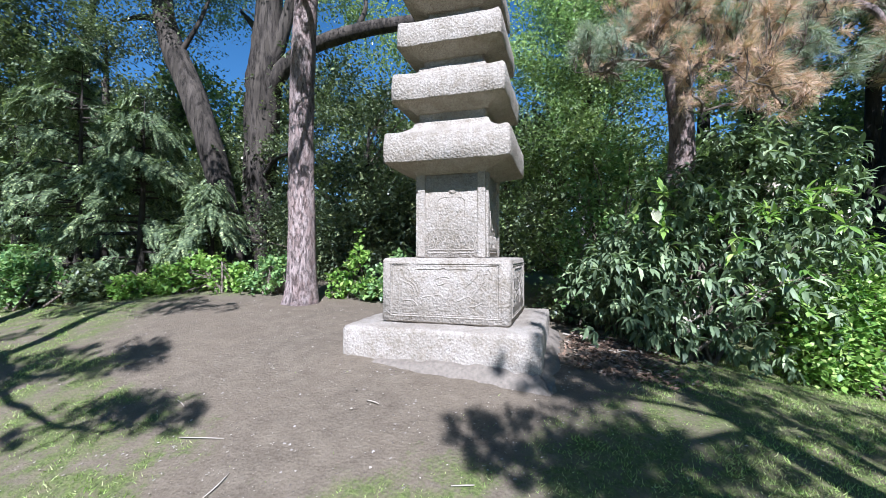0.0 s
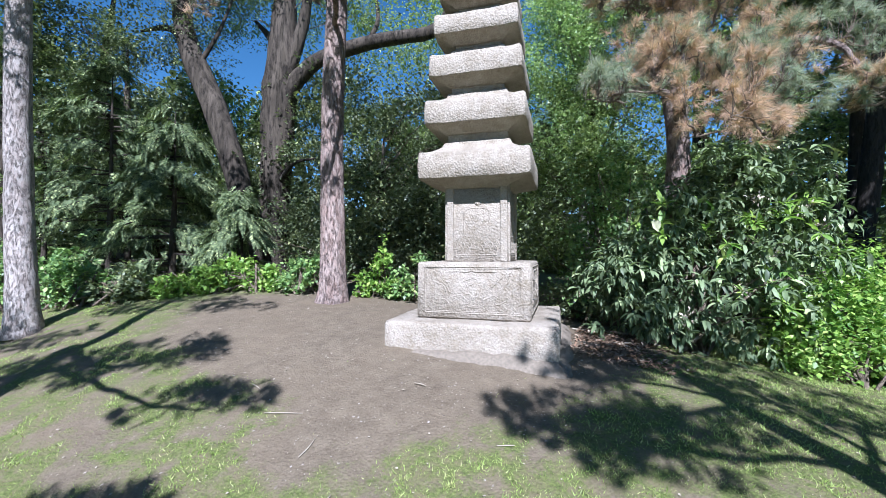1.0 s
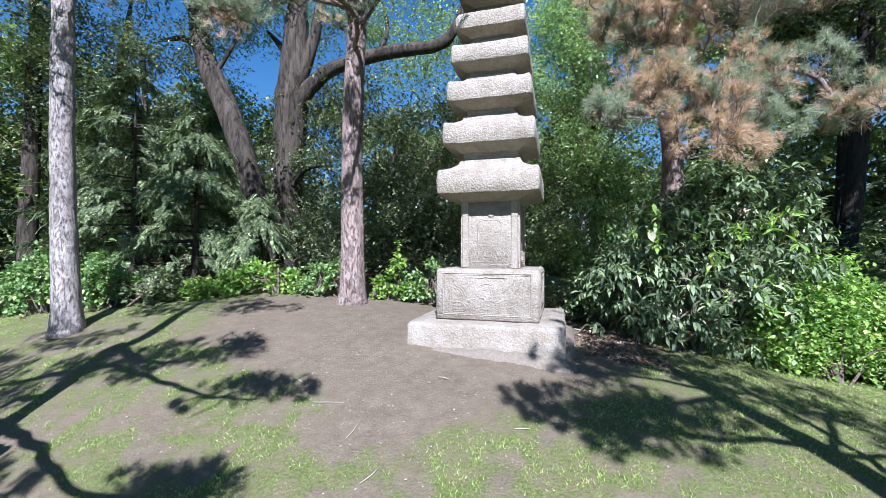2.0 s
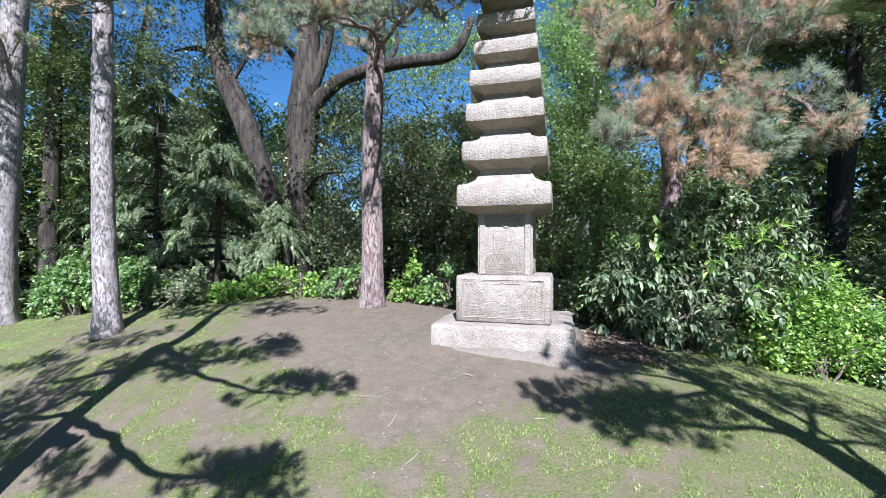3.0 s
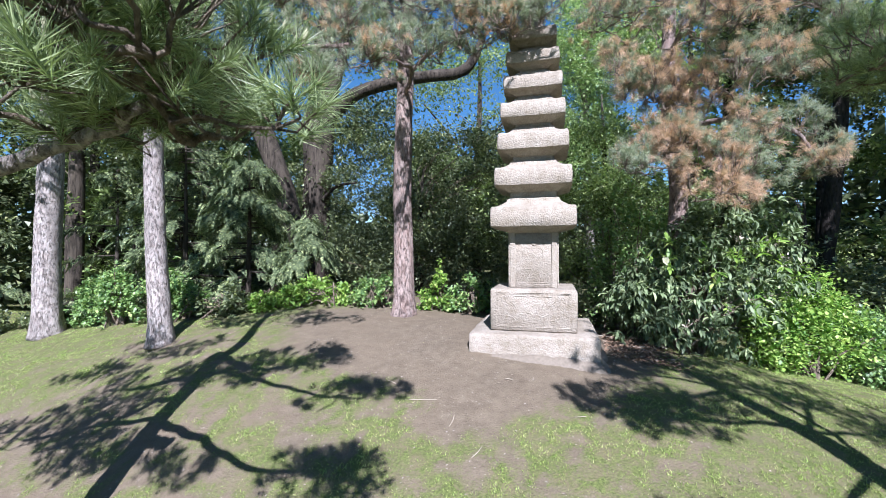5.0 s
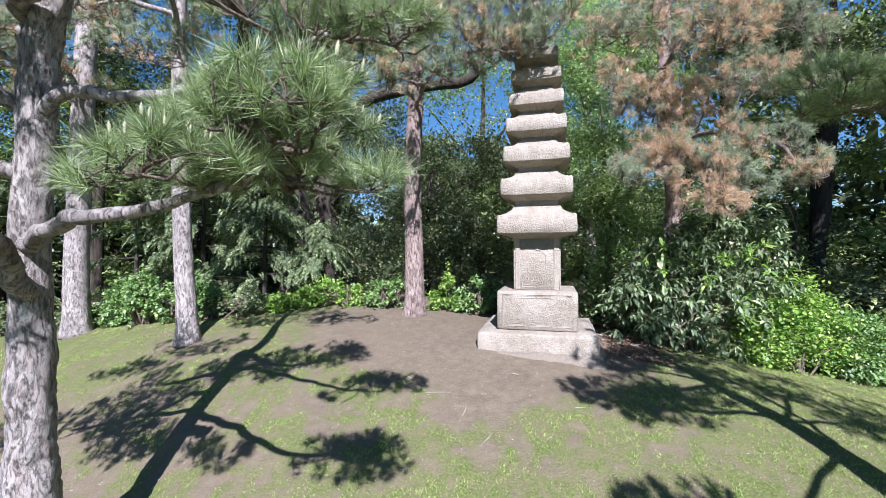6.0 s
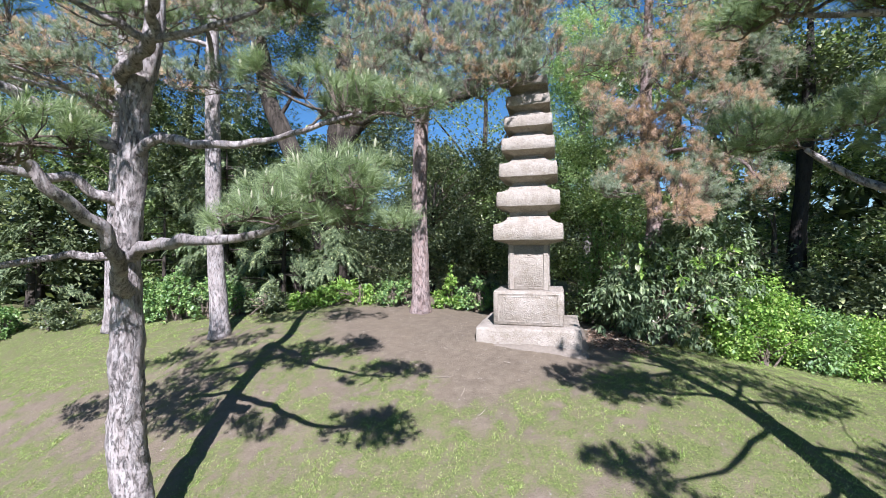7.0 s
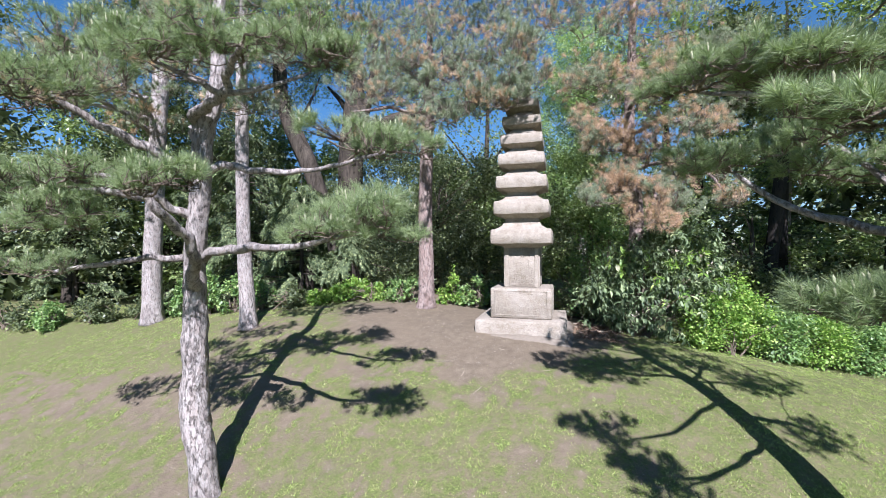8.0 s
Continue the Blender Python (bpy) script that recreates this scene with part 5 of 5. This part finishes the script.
broadleaf(
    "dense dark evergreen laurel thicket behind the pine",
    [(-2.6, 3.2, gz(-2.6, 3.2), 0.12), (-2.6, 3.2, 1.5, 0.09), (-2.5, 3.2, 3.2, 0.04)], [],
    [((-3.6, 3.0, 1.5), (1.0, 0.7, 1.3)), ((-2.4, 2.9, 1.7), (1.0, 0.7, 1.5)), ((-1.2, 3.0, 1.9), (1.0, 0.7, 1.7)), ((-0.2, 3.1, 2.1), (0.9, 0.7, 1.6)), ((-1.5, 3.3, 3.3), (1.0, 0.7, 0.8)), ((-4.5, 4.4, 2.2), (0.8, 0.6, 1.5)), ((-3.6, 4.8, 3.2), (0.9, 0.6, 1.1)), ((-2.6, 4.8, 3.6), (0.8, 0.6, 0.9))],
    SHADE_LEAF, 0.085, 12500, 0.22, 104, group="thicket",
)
broadleaf(
    "leafy green thicket tree behind the pagoda",
    [(1.4, 3.4, gz(1.4, 3.4), 0.11), (1.3, 3.4, 2.0, 0.08), (1.2, 3.4, 4.5, 0.04)], [],
    [((0.9, 3.0, 1.6), (0.9, 0.7, 1.5)), ((1.9, 3.0, 1.8), (0.9, 0.7, 1.5)), ((0.9, 3.2, 3.2), (0.8, 0.7, 0.9)), ((2.0, 3.2, 3.3), (0.9, 0.7, 0.9)), ((2.9, 3.3, 2.0), (0.8, 0.7, 1.3))],
    CANOPY, 0.07, 9000, 0.2, 105, group="thicket",
)
broadleaf(
    "pale green birch rising behind the pagoda",
    [(1.3, 6.5, gz(1.3, 6.5), 0.13), (1.2, 6.5, 3.0, 0.10), (1.1, 6.5, 6.0, 0.07), (1.1, 6.5, 9.0, 0.03)], [],
    [((0.8, 6.3, 5.0), (1.1, 0.9, 1.8)), ((1.5, 6.3, 7.0), (1.3, 1.0, 1.8)), ((1.0, 6.3, 3.2), (1.2, 0.9, 1.2))],
    BIRCH, 0.082, 12000, 0.3, 106, BARK_GREY,
)
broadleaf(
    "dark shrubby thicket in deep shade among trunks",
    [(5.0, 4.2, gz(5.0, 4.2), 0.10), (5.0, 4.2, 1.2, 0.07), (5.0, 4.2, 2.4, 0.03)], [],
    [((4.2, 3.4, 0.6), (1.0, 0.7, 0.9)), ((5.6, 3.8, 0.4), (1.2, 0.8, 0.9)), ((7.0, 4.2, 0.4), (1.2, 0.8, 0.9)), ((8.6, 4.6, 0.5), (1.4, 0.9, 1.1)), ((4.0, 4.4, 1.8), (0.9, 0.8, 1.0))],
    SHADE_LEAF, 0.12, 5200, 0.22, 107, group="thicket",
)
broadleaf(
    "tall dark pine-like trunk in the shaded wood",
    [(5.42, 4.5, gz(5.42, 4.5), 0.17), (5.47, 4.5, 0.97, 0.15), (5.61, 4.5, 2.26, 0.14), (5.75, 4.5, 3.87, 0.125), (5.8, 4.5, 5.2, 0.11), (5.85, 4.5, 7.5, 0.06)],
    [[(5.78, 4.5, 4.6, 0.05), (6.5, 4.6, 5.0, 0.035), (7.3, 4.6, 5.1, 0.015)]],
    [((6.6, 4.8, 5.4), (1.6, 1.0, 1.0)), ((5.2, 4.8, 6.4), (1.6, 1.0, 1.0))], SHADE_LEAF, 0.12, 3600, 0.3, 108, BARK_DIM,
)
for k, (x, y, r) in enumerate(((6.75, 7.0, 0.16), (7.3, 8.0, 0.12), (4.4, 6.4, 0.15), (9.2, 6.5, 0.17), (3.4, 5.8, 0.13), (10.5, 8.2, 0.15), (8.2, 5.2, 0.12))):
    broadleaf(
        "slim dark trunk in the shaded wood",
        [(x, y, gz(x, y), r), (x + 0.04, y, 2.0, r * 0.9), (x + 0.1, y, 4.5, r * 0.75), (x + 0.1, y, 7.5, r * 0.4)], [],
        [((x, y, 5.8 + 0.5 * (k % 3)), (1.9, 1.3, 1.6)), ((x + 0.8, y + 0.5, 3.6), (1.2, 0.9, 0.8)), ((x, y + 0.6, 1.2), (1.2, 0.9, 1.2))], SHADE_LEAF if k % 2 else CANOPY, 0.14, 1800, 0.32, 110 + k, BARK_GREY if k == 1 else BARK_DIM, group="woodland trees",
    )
for k, (x, y, r) in enumerate(((-12.5, 3.5, 0.18), (-11.0, 5.5, 0.2), (-8.8, 6.5, 0.16), (-13.8, 1.5, 0.2), (-3.2, 7.0, 0.14), (-0.6, 7.5, 0.12))):
    broadleaf(
        "dark woodland tree behind the shrubs",
        [(x, y, gz(x, y), r), (x + 0.05, y, 2.0, r * 0.9), (x - 0.05, y, 4.0 if k < 4 else 3.0, r * 0.6), (x, y, 5.4 if k < 4 else 3.8, 0.012)], [],
        [((x, y, 4.6 if k < 4 else 3.2), (1.9, 1.3, 1.9 if k < 4 else 1.2)), ((x + 1.0, y - 0.3, 2.2), (1.4, 1.0, 1.4))], SHADE_LEAF if k % 2 else CANOPY, 0.15, 2700, 0.34, 130 + k,
    )


broadleaf(
    "slender tree with thin airy leaves against the sky",
    [(-2.2, 8.2, gz(-2.2, 8.2), 0.14), (-2.25, 8.2, 3.0, 0.12), (-2.1, 8.2, 6.0, 0.08), (-2.1, 8.2, 9.0, 0.03)],
    [[(-2.2, 8.2, 4.0, 0.06), (-3.2, 8.1, 5.4, 0.04), (-4.0, 8.0, 6.4, 0.02)], [(-2.15, 8.2, 4.6, 0.05), (-1.2, 8.2, 5.8, 0.035), (-0.6, 8.2, 7.2, 0.02)]],
    [((-3.6, 8.0, 5.4), (2.0, 1.0, 1.8)), ((-1.0, 8.0, 4.8), (1.6, 1.0, 1.6)), ((-2.2, 8.0, 7.6), (2.4, 1.2, 1.6)), ((-5.4, 8.0, 6.6), (1.6, 1.0, 1.6))],
    CANOPY, 0.12, 2300, 0.5, 141, per=3,
)
broadleaf(
    "tall leafy tree over the hemlocks",
    [(-11.4, 2.2, gz(-11.4, 2.2), 0.2), (-11.3, 2.2, 3.0, 0.17), (-11.2, 2.2, 6.0, 0.12), (-11.0, 2.2, 9.0, 0.05)], [],
    [((-11.2, 1.8, 6.4), (2.0, 1.2, 1.8)), ((-9.4, 2.0, 8.0), (2.0, 1.2, 1.4)), ((-12.6, 1.8, 4.4), (1.6, 1.1, 1.6)), ((-7.0, 2.6, 8.8), (2.0, 1.2, 1.2))],
    CANOPY, 0.12, 3900, 0.32, 142,
)


broadleaf(
    "tall dark-leaved tree high over the garden's edge",
    [(-11.5, 4.0, gz(-11.5, 4.0), 0.2), (-11.4, 4.0, 3.0, 0.17), (-11.0, 4.0, 6.0, 0.12), (-10.5, 4.0, 8.5, 0.05)], [],
    [((-12.9, 0.2, 7.8), (1.3, 1.0, 1.1)), ((-11.0, 0.7, 8.4), (1.3, 1.0, 1.0)), ((-14.8, 0.7, 6.4), (1.4, 1.0, 1.2)), ((-9.9, 2.1, 9.6), (1.6, 1.0, 1.0))],
    SHADE_LEAF, 0.12, 4200, 0.34, 143,
)
broadleaf(
    "grey-green leafy tree filling the gap behind the trunks",
    [(-4.2, 6.4, gz(-4.2, 6.4), 0.1), (-4.2, 6.4, 2.5, 0.08), (-4.1, 6.4, 4.8, 0.04)], [],
    [((-5.5, 5.0, 4.0), (1.1, 0.8, 1.0)), ((-4.6, 5.2, 4.9), (0.9, 0.8, 0.8)), ((-6.4, 4.7, 2.7), (1.2, 0.8, 0.9))],
    SHADE_LEAF, 0.10, 4200, 0.3, 144,
)


# Unseen tree, added so that its crown's shadow darkens the right-hand wood.
broadleaf(
    "unseen leafy tree added past the hedge to shade the wood",
    [(8.4, -0.6, gz(8.4, -0.6), 0.2), (8.3, -0.5, 2.5, 0.17), (7.8, -0.2, 5.0, 0.12), (7.4, 0.2, 7.5, 0.05)], [],
    [((7.0, 0.3, 6.0), (1.8, 1.3, 1.1)), ((6.2, 0.8, 7.0), (1.5, 1.2, 0.9)), ((8.2, 0.2, 6.6), (1.6, 1.2, 1.1)), ((7.2, -0.2, 5.0), (1.4, 1.0, 0.8))],
    CANOPY, 0.15, 4400, 0.34, 146,
)


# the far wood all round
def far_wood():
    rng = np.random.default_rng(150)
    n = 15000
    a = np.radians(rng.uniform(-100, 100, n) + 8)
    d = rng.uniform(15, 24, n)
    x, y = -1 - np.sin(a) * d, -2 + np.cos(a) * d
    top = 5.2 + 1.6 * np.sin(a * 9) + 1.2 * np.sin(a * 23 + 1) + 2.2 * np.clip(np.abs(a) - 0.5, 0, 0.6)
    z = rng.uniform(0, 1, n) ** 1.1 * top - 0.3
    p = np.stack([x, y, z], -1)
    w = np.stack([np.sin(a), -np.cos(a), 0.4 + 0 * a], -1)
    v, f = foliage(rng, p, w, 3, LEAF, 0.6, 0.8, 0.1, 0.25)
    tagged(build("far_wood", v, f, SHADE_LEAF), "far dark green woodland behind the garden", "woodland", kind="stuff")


far_wood()


# ---- turf and litter ----
def grass():
    rng = np.random.default_rng(160)
    n = 360000
    x, y = rng.uniform(-13.5, 6.8, n), rng.uniform(-4.6, 1.6, n)
    m = 270000
    x, y = np.r_[x, rng.uniform(-7.5, 6.0, m)], np.r_[y, rng.uniform(-8.8, -4.6, m)]
    size = rng.uniform(0.011, 0.026, n + m)
    c = 52000
    cx, cy = rng.uniform(-9, 5.5, c), rng.uniform(-7.6, 1.2, c)
    good = rng.random(c) < np.clip(1.0 - 1.7 * bareness(cx, cy), 0, 1)
    cx, cy = np.repeat(cx[good], 11), np.repeat(cy[good], 11)
    x, y = np.r_[x, cx + rng.normal(0, 0.016, len(cx))], np.r_[y, cy + rng.normal(0, 0.016, len(cx))]
    size = np.r_[size, rng.uniform(0.013, 0.029, len(cx))]
    b = bareness(x, y) + rng.normal(0, 0.17, len(x))
    keep = rng.random(len(x)) < np.clip((0.62 - b) * 2.0, 0.0, 0.8)
    keep &= (np.abs(x) > 0.8) | (np.abs(y) > 0.8)
    x, y, b, size = x[keep], y[keep], b[keep], size[keep]
    p = on_ground(x, y, -0.004)
    w = np.stack([rng.normal(0, 0.75, len(x)), rng.normal(0, 0.75, len(x)), np.ones(len(x))], -1)
    v, f = scatter(BLADE[0] * [2.9, 1, 1], BLADE[1], frames_for(w, rng), p, size * np.clip(1.2 - 0.8 * b, 0.5, 1.2))
    tagged(build("grass", v, f, GRASS), "short patchy green grass on the mound", "grass", kind="stuff")


grass()


def litter():
    rng = np.random.default_rng(170)
    n = 18000
    x, y = rng.uniform(-7, 3.5, n), rng.uniform(-3.8, 1.0, n)
    keep = (rng.random(n) < bareness(x, y) + 0.12) & ((np.abs(x) > 0.86) | (np.abs(y) > 0.86))
    x, y = x[keep], y[keep]
    w = np.stack([rng.normal(0, 1, len(x)), rng.normal(0, 1, len(x)), rng.normal(0, 0.15, len(x))], -1)
    v, f = scatter(ROUND_LEAF[0], ROUND_LEAF[1], frames_for(w, rng, spin=False), on_ground(x, y, 0.009), rng.choice([0.005, 0.008, 0.012, 0.020], len(x), p=[0.5, 0.35, 0.12, 0.03]))
    tagged(build("leaf_litter", v, f, LITTER), "scattered pale dry petals and leaf bits on soil", "litter", kind="stuff")
    n = 2600
    x, y = rng.normal(1.25, 0.22, n), rng.uniform(-0.35, 1.15, n)
    keep = x > 0.8 + 0.12 * np.abs(y)
    x, y = x[keep], y[keep]
    w = np.stack([rng.normal(0, 1, len(x)), rng.normal(0, 1, len(x)), rng.normal(0, 0.3, len(x))], -1)
    v, f = scatter(LEAF[0], LEAF[1], frames_for(w, rng, spin=False), on_ground(x, y, 0.016), rng.uniform(0.02, 0.07, len(x)))
    tagged(build("leaf_litter", v, f, BROWN_LITTER), "brown fallen leaves heaped beside the pagoda base", "litter", kind="stuff")
    for k, (x, y, ang, size) in enumerate(((-0.95, -1.72, 0.15, 0.26), (-0.62, -1.95, 1.5, 0.14), (-1.35, -1.5, -0.4, 0.12), (0.45, -1.7, 0.3, 0.1), (-0.2, -1.25, -0.2, 0.09), (-0.35, -2.25, 1.1, 0.13), (1.35, 1.05, 0.3, 0.5), (1.5, 0.75, -0.2, 0.45), (1.25, 0.95, 0.6, 0.4), (1.12, 0.45, 1.2, 0.35), (1.3, 0.3, -0.7, 0.3), (1.05, 0.8, 0.1, 0.42), (1.42, 0.5, 0.4, 0.33))):
        c, s = math.cos(ang) * size / 2, math.sin(ang) * size / 2
        pts = np.array([(x - c, y - s, gz(x - c, y - s, -0.012)), (x + 0.01, y, gz(x, y, -0.014)), (x + c, y + s, gz(x + c, y + s, -0.012))])
        v, q, e = tube(pts, [0.0025, 0.0034, 0.002] if size < 0.3 else [0.008, 0.010, 0.006], 6, 3, 0.1, rng)
        tagged(build("stick", v, [q, e], STICK, smooth=True), "thin dry fallen stick on bare soil", "stick", "fallen sticks")


litter()
